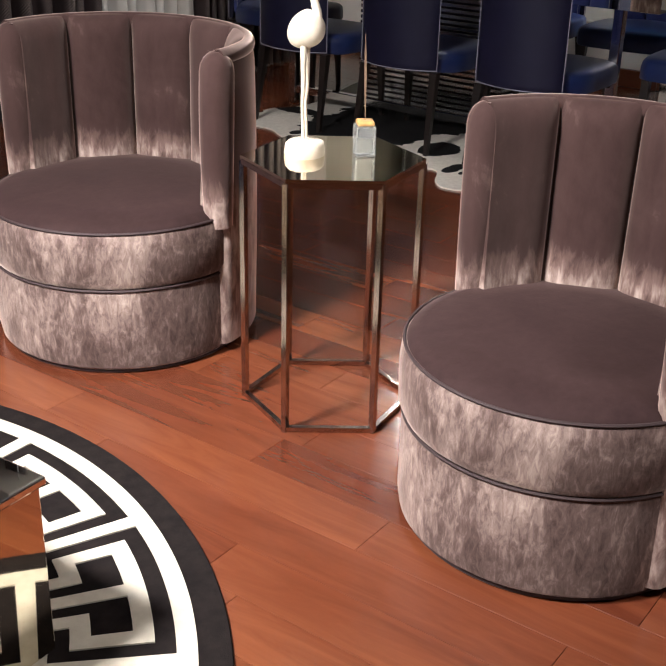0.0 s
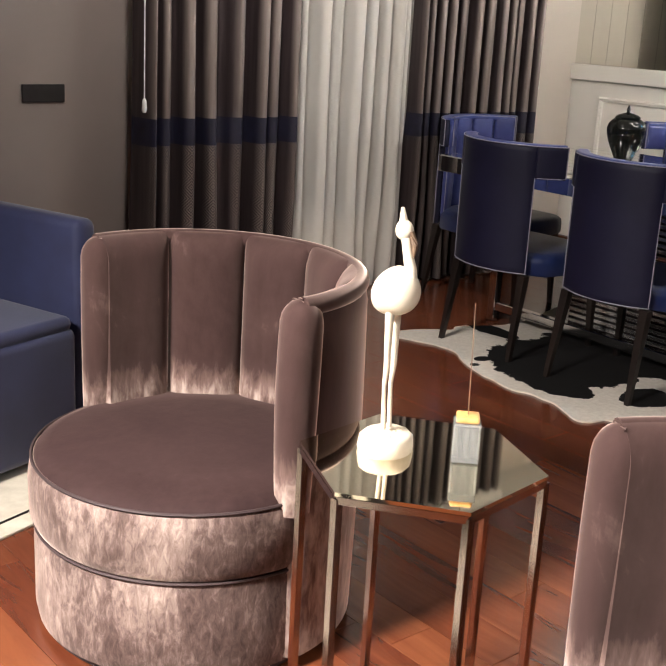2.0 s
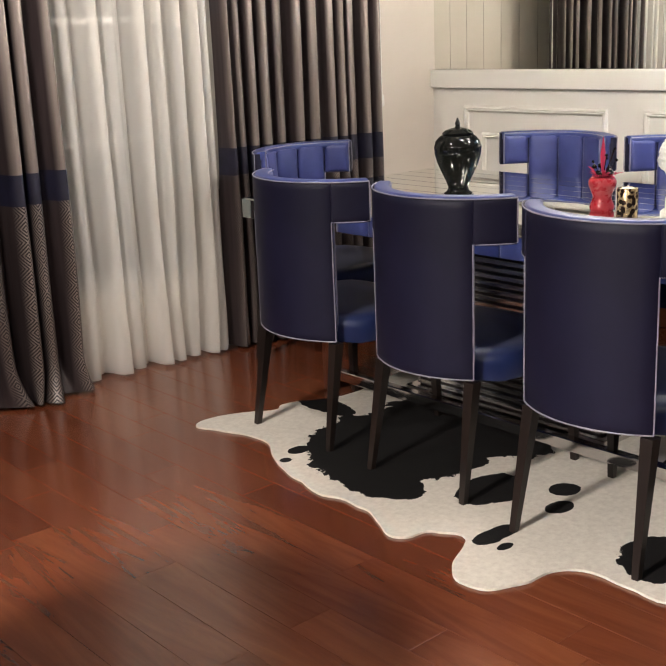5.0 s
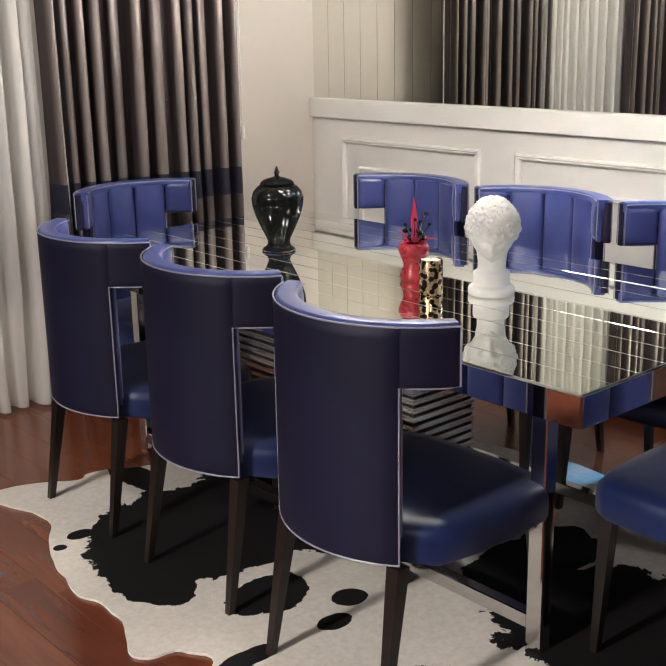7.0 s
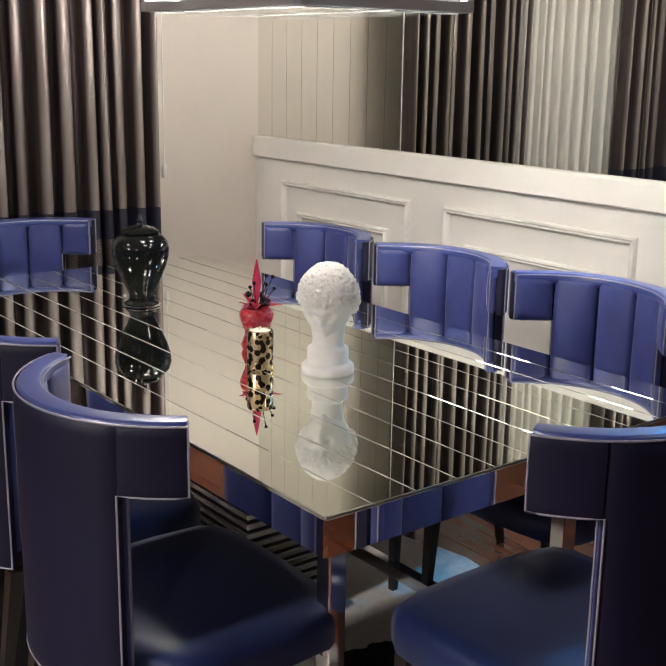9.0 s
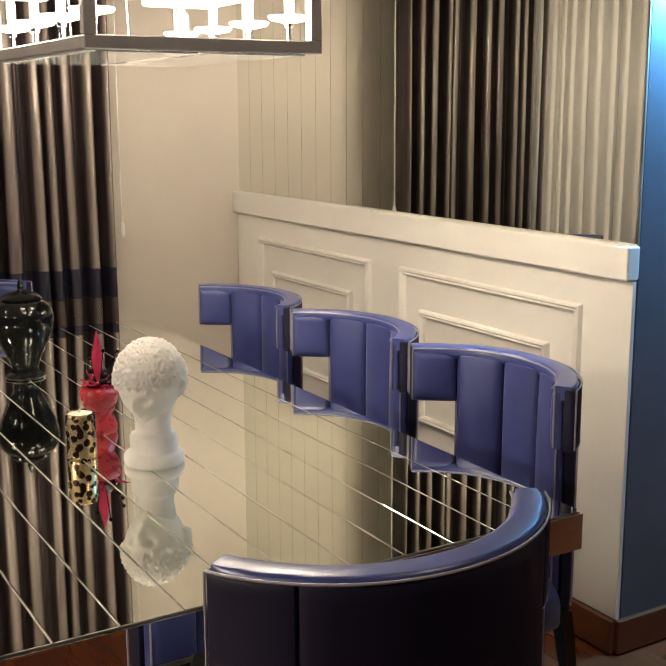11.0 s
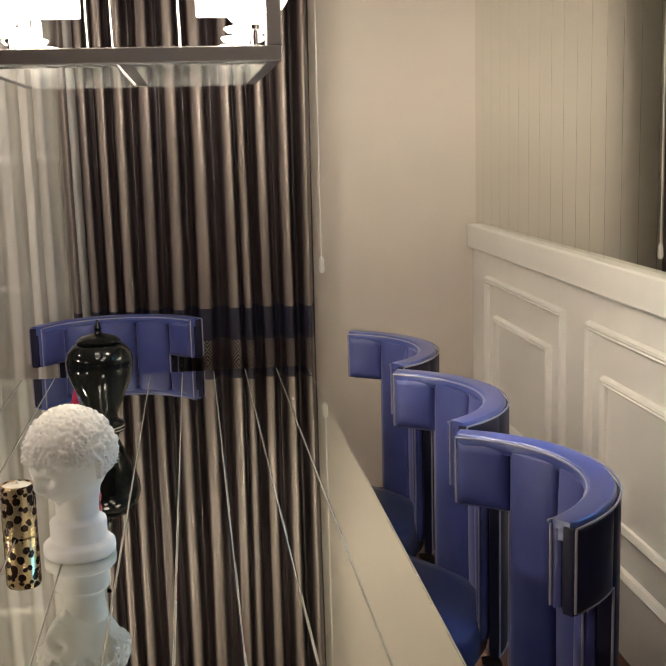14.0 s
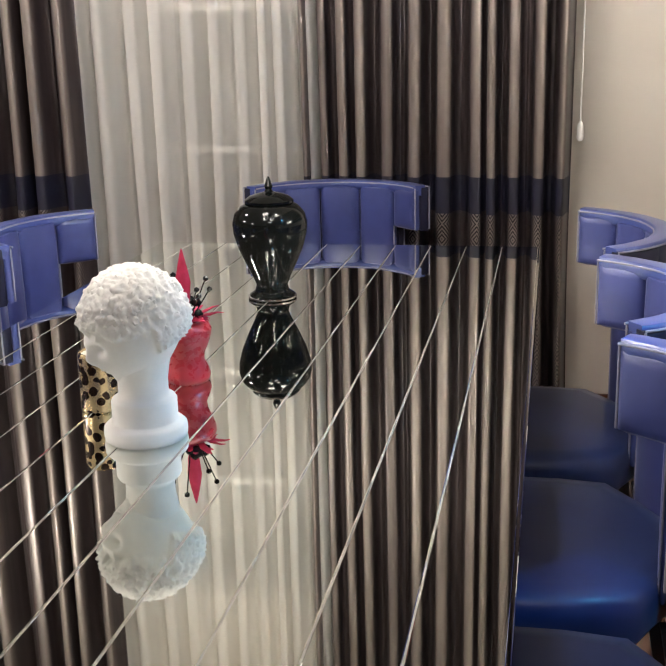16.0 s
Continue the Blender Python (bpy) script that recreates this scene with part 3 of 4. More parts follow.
cloth("sheer", -2.36, -1.45, lambda s: -0.16 - 0.05 * s, [-2.32, -2.24, -2.10, -2.03, -1.90, -1.82, -1.73, -1.65, -1.61, -1.50], 0.045, 0.015, 2.66, [(0.015, 2.66, M_sheer, "voile")], 5, sheer, flare=0.2)
pelmet = tagged(obj("curtain_track", box_bm(-3.25, -0.66, -0.34, -0.04, 2.66, 2.72, 0.004), M_white, False), "white curtain track under the ceiling", "curtain track")


def pull_cord(x, y, z0, curtain):
    c = part("pull_cord", tube([(x, y, z0 + 0.05), (x + 0.002, y, 1.8), (x, y, 2.66)], 0.0025, 6), M_plastic, curtain, "thin white cord")
    part("weight", lathe([(0.003, z0 + 0.06), (0.009, z0 + 0.05), (0.011, z0 + 0.01), (0.006, z0)], 12, center=(x, y)), M_plastic, c, "white plastic weight")


pull_cord(-0.634, -0.268, 1.012, c_right)
pull_cord(-3.125, -0.27, 0.93, c_left)


# ---- dining chairs ----
def arc_pt(ang, r):
    return (0.075 - r * math.cos(ang), r * math.sin(ang))


def dining_chair(m, label):
    e = empty("dining_chair", m, label, "chair", "chairs round the dining table")
    RO, TH = 0.325, 0.052
    A_P, A_W = radians(38.5), radians(60.9)
    ZT, ZW, ZB = 0.908, 0.772, 0.375
    def shell(a0, a1, z0, z1, na, nz, bulge=0.0, r_out=RO, r_in=RO - TH, rim=0.010):
        def rim_k(u, w):
            ku = min(u, 1 - u) * abs(a1 - a0) * RO
            kw = min(w, 1 - w) * (z1 - z0)
            return min(1.0, max(0.0, min(ku, kw) / rim)) ** 0.5
        def so(u, w):
            r = r_out - rim * (1 - rim_k(u, w))
            x, y = arc_pt(a0 + (a1 - a0) * u, r)
            return x, y, z0 + (z1 - z0) * w
        def si(u, w):
            r = r_in + rim * (1 - rim_k(u, w)) - bulge * math.sin(math.pi * u) ** 0.7 * (math.sin(math.pi * w) ** 0.25 if 0 < w < 1 else 0)
            x, y = arc_pt(a0 + (a1 - a0) * u, r)
            return x, y, z0 + (z1 - z0) * w
        us = [0, 0.03, 0.1] + steps(0.2, 0.8, na) + [0.9, 0.97, 1]
        vs = [0, 0.015, 0.05] + steps(0.15, 0.85, nz) + [0.95, 0.985, 1]
        return grid_solid(so, si, us, vs)
    # outer back panel and the two wings
    part("back_panel", shell(-A_P, A_P, ZB, ZT - 0.005, 9, 5, 0.0, RO, RO - 0.03, 0.006), M_navy, e)
    part("top_rim", shell(-A_W + 0.006, A_W - 0.006, ZT - 0.028, ZT + 0.002, 24, 3, 0.0, RO - 0.005, RO - TH - 0.004, 0.009), M_rim, e, "padded blue rim between two lines of piping")
    for s in (-1, 1):
        part("wing", shell(s * A_P, s * A_W, ZW, ZT - 0.005, 5, 3, 0.0, RO, RO - 0.03, 0.006), M_navy, e)
        part("wing_pad", shell(s * (A_P + 0.006), s * (A_W - 0.004), ZW + 0.003, ZT - 0.012, 5, 3, 0.012, RO - 0.029, RO - TH, 0.008), M_blue, e, "blue padded wing lining")
    # fluted inside of the back
    for i in range(3):
        a0 = -A_P + 2 * A_P * i / 3
        a1 = a0 + 2 * A_P / 3
        part("channel", shell(a0 + 0.006, a1 - 0.006, ZB + 0.03, ZT - 0.012, 4, 5, 0.020, RO - 0.029, RO - TH, 0.008), M_blue, e, "blue padded upright channel")
    # piping along the edges
    def edge(a0, a1, z, r, n=12):
        return [(*arc_pt(a, r), z) for a in steps(a0, a1, n)]
    ro, ri = RO - 0.001, RO - TH + 0.004
    t_out = edge(-A_W, A_W, ZT - 0.004, ro, 28)
    part("piping", tube(t_out, 0.0021, 6), M_piping, e)
    part("piping", tube(edge(-A_W, A_W, ZT - 0.004, ri - 0.006, 28), 0.0021, 6), M_piping, e)
    for s in (-1, 1):
        for r in (ro, ri):
            part("piping", tube([(*arc_pt(s * A_W, r), ZT - 0.006), (*arc_pt(s * A_W, r), ZW + 0.006)] + edge(s * A_W, s * A_P, ZW + 0.004, r, 6)[1:] + [(*arc_pt(s * A_P, r), ZB + 0.12)] + [(*arc_pt(s * A_P, r), ZB + 0.004)], 0.0021, 6), M_piping, e)
    part("piping", tube(edge(-A_P, A_P, ZB + 0.004, ro, 16), 0.0021, 6), M_piping, e)
    # seat: rounded cushion whose back follows the curve of the shell
    bm = bmesh.new()
    outline = []
    for a in steps(-A_P, A_P, 9):
        outline.append(arc_pt(a, RO - 0.045))
    for q in ((-0.10, 0.245), (0.0, 0.262), (0.14, 0.267), (0.25, 0.260), (0.292, 0.234), (0.310, 0.17), (0.317, 0.06)):
        outline.append(q)
    outline += [(x, -y) for x, y in outline[:8:-1]]
    layers = [(0.365, 0.985), (0.375, 1.0), (0.415, 1.0), (0.438, 0.985), (0.450, 0.94), (0.456, 0.80), (0.458, 0.4)]
    cx = 0.045
    prev = None
    for z, k in layers:
        cur = [bm.verts.new((cx + (x - cx) * k, y * k, z)) for x, y in outline]
        if prev:
            for i in range(len(cur)):
                bm.faces.new((prev[i], prev[(i + 1) % len(cur)], cur[(i + 1) % len(cur)], cur[i]))
        else:
            bm.faces.new(cur[::-1])
        prev = cur
    bm.faces.new(prev)
    part("seat", bm, M_seat, e, "blue padded seat", angle=60)
    for sx, sy in ((-1, -1), (-1, 1), (1, -1), (1, 1)):
        top = Vector((-0.165 if sx < 0 else 0.262, 0.185 * sy if sx < 0 else 0.215 * sy, 0.368))
        foot = Vector((-0.225 if sx < 0 else 0.278, 0.198 * sy if sx < 0 else 0.225 * sy, 0.0))
        bm = bmesh.new()
        rings = []
        for t, w in ((0, 0.018), (0.5, 0.0135), (1, 0.0095)):
            c = top.lerp(foot, t)
            rings.append([bm.verts.new(c + Vector((a * w, b * w, 0))) for a, b in ((-1, -1), (1, -1), (1, 1), (-1, 1))])
        for a, b in zip(rings, rings[1:]):
            for i in range(4):
                bm.faces.new((a[i], a[(i + 1) % 4], b[(i + 1) % 4], b[i]))
        bm.faces.new(rings[0]), bm.faces.new(rings[-1][::-1])
        part("leg", bm, M_dark_wood, e, "dark tapered wooden leg", smooth=False)
    return e


CHAIR = "blue leather barrel dining chair with fluted back and silver piping"
# rear of the back lies 0.25 behind the chair's origin
chair = dining_chair(pose(-1.912, -2.515, 0.0), CHAIR)
copy_thing(chair, pose(-1.872, -1.895, 0.0))
copy_thing(chair, pose(-1.862, -1.285, 0.0))
copy_thing(chair, pose(-0.687, -1.276, 0.0, 0, 0, 185) @ Matrix.Diagonal((1, 1, 1.014, 1)))
copy_thing(chair, pose(-0.671, -1.888, 0.0, 0, 0, 183) @ Matrix.Diagonal((1, 1, 1.020, 1)))
copy_thing(chair, pose(-0.663, -2.490, 0.0, 0, 0, 183) @ Matrix.Diagonal((1, 1, 1.025, 1)))
copy_thing(chair, pose(-1.325, -3.125, 0.0, 0, 0, 90) @ Matrix.Diagonal((1, 1, 1.03, 1)))
copy_thing(chair, pose(-1.352, -0.630, 0.0, 0, 0, -86))

# ---- dining table ----
TX0, TX1, TY0, TY1, TZ = -1.844, -0.747, -2.985, -0.748, 0.77
table = empty("dining_table", pose(0, 0, 0), "rectangular dining table clad in strips of mirror", "table")
part("top_core", box_bm(TX0 + 0.004, TX1 - 0.004, TY0 + 0.004, TY1 - 0.004, 0.697, TZ - 0.0009), M_groove, table, smooth=False)
N_S = 11
for i in range(N_S):
    w = (TX1 - TX0) / N_S
    bm = bmesh.new()
    x0, x1 = TX0 + i * w + 0.0013, TX0 + (i + 1) * w - 0.0013
    lo = [(x0, TY0), (x1, TY0), (x1, TY1), (x0, TY1)]
    hi = [(x0 + 0.0009, TY0 + 0.0015), (x1 - 0.0009, TY0 + 0.0015), (x1 - 0.0009, TY1 - 0.0015), (x0 + 0.0009, TY1 - 0.0015)]
    a = [bm.verts.new((x, y, TZ - 0.0007)) for x, y in lo]
    b = [bm.verts.new((x, y, TZ)) for x, y in hi]
    for k in range(4):
        bm.faces.new((a[k], a[(k + 1) % 4], b[(k + 1) % 4], b[k]))
    bm.faces.new(b), bm.faces.new(a[::-1])
    part("mirror_strip", bm, M_table_mirror, table, smooth=False)
for n, (xa, xb, ya, yb) in enumerate(((TX0, TX1, TY0 - 0.004, TY0 + 0.003), (TX0, TX1, TY1 - 0.003, TY1 + 0.004), (TX0 - 0.004, TX0 + 0.003, TY0, TY1), (TX1 - 0.003, TX1 + 0.004, TY0, TY1))):
    part("apron_mirror", box_bm(xa, xb, ya, yb, 0.696, TZ - 0.004, 0.001, 1), M_table_mirror, table, smooth=False)
for lx in (TX0 + 0.20, TX1 - 0.20):
    for ly in (TY0 + 0.24, TY1 - 0.24):
        part("leg", box_bm(lx - 0.022, lx + 0.022, ly - 0.022, ly + 0.022, 0.0, 0.697, 0.003, 1), M_chrome, table, "mirror-bright square leg", smooth=False)
    part("side_rail", box_bm(lx - 0.018, lx + 0.018, TY0 + 0.262, TY1 - 0.262, 0.06, 0.10, 0.003, 1), M_chrome, table, smooth=False)
for yc in (-1.68,):
    ped = part("pedestal", box_bm(-1.42, -1.17, yc - 0.42, yc + 0.42, 0.03, 0.698), M_black_plate, table, "pedestal clad in mirror bands", smooth=False)
    for k in range(24):
        z0 = 0.036 + k * 0.0272
        bm = box_bm(-1.428, -1.162, yc - 0.428, yc + 0.428, z0 + 0.004, z0 + 0.021, 0.002, 1)
        part("mirror_band", bm, M_slat, ped, smooth=False)
    part("plinth", box_bm(-1.46, -1.13, yc - 0.46, yc + 0.46, 0.008, 0.034, 0.004), M_chrome, table, "chrome plinth", smooth=False)

# things on the table
jar = empty("lidded_jar", pose(-1.344, -1.398, TZ), "black glazed ginger jar with a pointed lid", "vase")
part("body", lathe([(0.046, 0.0), (0.052, 0.004), (0.052, 0.010), (0.040, 0.018), (0.036, 0.032), (0.044, 0.052), (0.060, 0.085), (0.075, 0.120), (0.084, 0.152), (0.086, 0.176), (0.080, 0.198), (0.066, 0.214), (0.052, 0.222)], 48), M_black_glaze, jar)
part("lid", lathe([(0.056, 0.222), (0.056, 0.227), (0.045, 0.236), (0.022, 0.243), (0.010, 0.246), (0.007, 0.252), (0.010, 0.258), (0.007, 0.266), (0.002, 0.280)], 40), M_black_glaze, jar)
part("foot_ring", lathe([(0.052, 0.0005), (0.056, 0.002), (0.056, 0.006), (0.052, 0.0075)], 40), M_chrome, jar, "silver foot ring")


def bust_bm():
    """A head with curled hair on a neck and a stepped round socle, as one plain mesh."""
    bm = bmesh.new()
    prof = [(0.060, 0.0), (0.063, 0.003), (0.064, 0.010), (0.063, 0.020), (0.058, 0.025), (0.052, 0.027), (0.050, 0.030), (0.050, 0.060), (0.048, 0.064), (0.040, 0.067),
            (0.038, 0.075), (0.038, 0.090), (0.041, 0.110), (0.044, 0.130)]
    lathe(prof, 40, bm)
    head = bmesh.new()
    bmesh.ops.create_icosphere(head, subdivisions=6, radius=1.0)
    for q in head.verts:
        p = q.co.copy()
        front = max(0.0, -p.y)
        low = max(0.0, -p.z)
        x, y, z = p.x * (0.064 - 0.020 * low ** 1.5), p.y * 0.076, p.z * 0.086
        if p.y > 0:
            z *= 1.0 - 0.30 * low * p.y
            y *= 1.0 - 0.25 * low
        if front > 0.3:
            nose = math.exp(-((p.x / 0.12) ** 2)) * math.exp(-(((p.z + 0.20) / 0.20) ** 2))
            brow = math.exp(-(((p.z - 0.10) / 0.09) ** 2)) * math.exp(-((p.x / 0.55) ** 2))
            eye = math.exp(-(((abs(p.x) - 0.32) / 0.15) ** 2) - (((p.z + 0.03) / 0.10) ** 2))
            chin = math.exp(-((p.x / 0.28) ** 2)) * math.exp(-(((p.z + 0.82) / 0.15) ** 2))
            lips = math.exp(-((p.x / 0.22) ** 2)) * math.exp(-(((p.z + 0.50) / 0.07) ** 2))
            cleft = math.exp(-((p.x / 0.24) ** 2)) * math.exp(-(((p.z + 0.51) / 0.018) ** 2))
            y -= 0.014 * nose + 0.005 * brow + 0.010 * chin + 0.005 * lips - 0.010 * eye - 0.006 * cleft
        # hair: a cap of tight curls with an uneven fringe, down to the nape and before the ears
        line = 0.30 - 0.25 * abs(p.x) + 0.10 * noise.noise(p * 6.0) if p.y < 0.05 else -0.42
        mask = min(1.0, max(0.0, (p.z - line) / 0.10)) if p.y < 0.05 else min(1.0, max(0.0, (p.z + 0.42) / 0.12))
        if mask > 0:
            w = p + 0.10 * noise.noise_vector(p * 5.0)
            d = noise.voronoi(w * 6.5)[0]
            curl = min(1.0, (d[1] - d[0]) * 2.2) - 0.35 * math.cos(22.0 * d[0])
            k = mask * (0.008 + 0.0050 * curl * (1.0 - 0.55 * max(0.0, p.z - 0.45)))
            x, y, z = x + p.x * k, y + p.y * k, z + p.z * k
        cs, sn = math.cos(radians(17)), math.sin(radians(17))
        q.co = Vector((x, y * cs - z * sn - 0.004, y * sn + z * cs + 0.176))
    return join(bm, head)


bust = tagged(obj("plaster_bust", bust_bm(), M_plaster, True, 75), "white plaster classical head bust on a round socle", "bust")
bust.matrix_basis = pose(-1.318, -2.297, TZ, 0, 0, -50)

can = empty("candle_holder", pose(-1.439, -2.184, TZ), "gold candle holder with leopard print and cream candle", "candle holder")
part("body", lathe([(0.029, 0.0), (0.0325, 0.003), (0.0325, 0.094), (0.030, 0.099), (0.027, 0.099), (0.027, 0.085)], 36), M_leopard, can)
part("candle", lathe([(0.0265, 0.07), (0.0265, 0.096), (0.016, 0.100), (0.004, 0.100), (0.002, 0.107)], 24), M_rug_cream, can, "cream wax candle")

pot = empty("flower_vase", pose(-1.341, -2.022, TZ), "red curvy vase holding feathers and black berries", "vase")
part("body", lathe([(0.034, 0.0), (0.038, 0.004), (0.040, 0.014), (0.036, 0.026), (0.030, 0.040), (0.031, 0.052), (0.038, 0.068), (0.044, 0.084), (0.045, 0.096), (0.040, 0.106), (0.032, 0.110), (0.026, 0.110), (0.030, 0.09)], 36), M_red, pot)
rnd = random.Random(4)
bm = bmesh.new()
for i in range(9):
    a = rnd.uniform(0, 6.28)
    lathe([(0.001, 0), (0.007, 0.003), (0.009, 0.008), (0.006, 0.014), (0.001, 0.017)], 8, bm, (0, 0))
    vs = bm.verts[-40:]
    off = Vector((0.034 * math.cos(a) * rnd.uniform(0.3, 1), 0.034 * math.sin(a) * rnd.uniform(0.3, 1), 0.108 + rnd.uniform(0, 0.03)))
    for q in vs:
        q.co += off
part("berries", bm, M_black_glaze, pot, "black glossy berries")
for i in range(26):
    a = rnd.uniform(0, 6.28)
    L = rnd.uniform(0.03, 0.065)
    dirv = Vector((math.cos(a) * rnd.uniform(0.4, 1.0), math.sin(a) * rnd.uniform(0.4, 1.0), rnd.uniform(0.5, 1.0))).normalized()
    base = Vector((0.012 * math.cos(a), 0.012 * math.sin(a), 0.108))
    side = dirv.cross(Vector((0, 0, 1))).normalized() * 0.006
    bm = bmesh.new()
    ring = [bm.verts.new(base + dirv * L * t + side * w + Vector((0, 0, -0.02 * t * t))) for t, w in ((0, 0.3), (0.4, 1), (0.8, 0.7), (1, 0), (0.8, -0.7), (0.4, -1), (0, -0.3))]
    r = bmesh.ops.extrude_face_region(bm, geom=[bm.faces.new(ring)])
    for q in r["geom"]:
        if isinstance(q, bmesh.types.BMVert):
            q.co += Vector((0, 0, 0.0012))
    part("feather", bm, M_red_feather, pot)
bm = lathe([(0.002, 0.11), (0.011, 0.15), (0.014, 0.18), (0.008, 0.21), (0.001, 0.238)], 10)
for q in bm.verts:
    q.co.y *= 0.3
part("tall_feather", bm, M_red_feather, pot, "tall red feather")
bm = bmesh.new()
for i in range(6):
    a = rnd.uniform(0, 6.28)
    tip = Vector((0.045 * math.cos(a), 0.045 * math.sin(a), rnd.uniform(0.155, 0.205)))
    tube([(0.006 * math.cos(a), 0.006 * math.sin(a), 0.105), tip], 0.0012, 5, bm)
    s = bmesh.new()
    bmesh.ops.create_icosphere(s, subdivisions=1, radius=0.0055)
    for q in s.verts:
        q.co += tip
    join(bm, s)
part("berry_stems", bm, M_black_glaze, pot, "thin stems with black beads")

# ---- chandelier ----
CH = (1.0, 0.855, 0.69)
CX0, CX1, CY0, CY1, CZ = -1.445, -0.93, -2.35, -1.63, 1.617
chand = empty("chandelier", pose(0, 0, 0), "chrome frame chandelier with lit white glass shades", "chandelier")
S = 0.026
def bar(x0, x1, y0, y1, z0, z1, name="frame_bar"):
    part(name, box_bm(x0, x1, y0, y1, z0, z1, 0.002, 1), M_nickel, chand, smooth=False)
bar(CX0, CX1, CY0, CY0 + S, CZ, CZ + S)
bar(CX0, CX1, CY1 - S, CY1, CZ, CZ + S)
bar(CX0, CX0 + S, CY0 + S, CY1 - S, CZ, CZ + S)
bar(CX1 - S, CX1, CY0 + S, CY1 - S, CZ, CZ + S)
xm = (CX0 + CX1) / 2
bar(xm - S / 2, xm + S / 2, CY0 + S, CY1 - S, CZ, CZ + S)
for x in (CX0, CX1 - S):
    for y in (CY0, CY1 - S):
        bar(x, x + S, y, y + S, CZ + S, CZ + 0.13, "post")
for xa, xb in ((CX0 + S, xm - S / 2), (xm + S / 2, CX1 - S)):
    part("glass_pane", box_bm(xa + 0.002, xb - 0.002, CY0 + S, CY1 - S, CZ - 0.004, CZ + 0.004), M_crystal, chand, smooth=False)
for x in (CX0 + 0.04, CX1 - 0.04):
    for y in steps(CY0 + 0.07, CY1 - 0.07, 4):
        lt = part("lamp_stem", lathe([(0.006, CZ + S), (0.006, CZ + 0.055), (0.010, CZ + 0.058), (0.010, CZ + 0.066)], 14, center=(x, y)), M_chrome, chand)
        part("saucer", lathe([(0.012, CZ + 0.066), (0.040, CZ + 0.072), (0.046, CZ + 0.078), (0.044, CZ + 0.081), (0.012, CZ + 0.078)], 24, center=(x, y)), M_saucer, lt)
        part("candle_tube", lathe([(0.010, CZ + 0.078), (0.010, CZ + 0.135), (0.006, CZ + 0.142)], 14, center=(x, y)), M_saucer, lt)
    for y in (CY0 + 0.16, CY1 - 0.16):
        part("shade", box_bm(x - 0.092, x + 0.092, y - 0.13, y + 0.13, CZ + 0.145, CZ + 0.33, 0.006), M_shade, chand, "white glowing rectangular shade", smooth=False)
for x, y in ((xm - 0.06, CY0 + 0.03), (xm + 0.09, CY0 + 0.03), (xm - 0.06, CY1 - 0.03), (xm + 0.09, CY1 - 0.03)):
    part("suspension_wire", tube([(x, y, CZ + S), (x - 0.01, y + 0.02, 2.2), (xm, y + 0.05 if y < -2.1 else y - 0.05, H)], 0.0016, 5), M_plastic, chand)
for x in (CX0 + 0.055, CX1 - 0.055):
    for y in steps(CY0 + 0.10, CY1 - 0.10, 2):
        lamp("chandelier_bulb_light", "POINT", pose(x, y, CZ + 0.11), 44.0, CH, 0.08)
        lamp("chandelier_bulb_light", "AREA", look((x, y, CZ - 0.008), (x, y, 0)), 1.5, CH, 0.16)

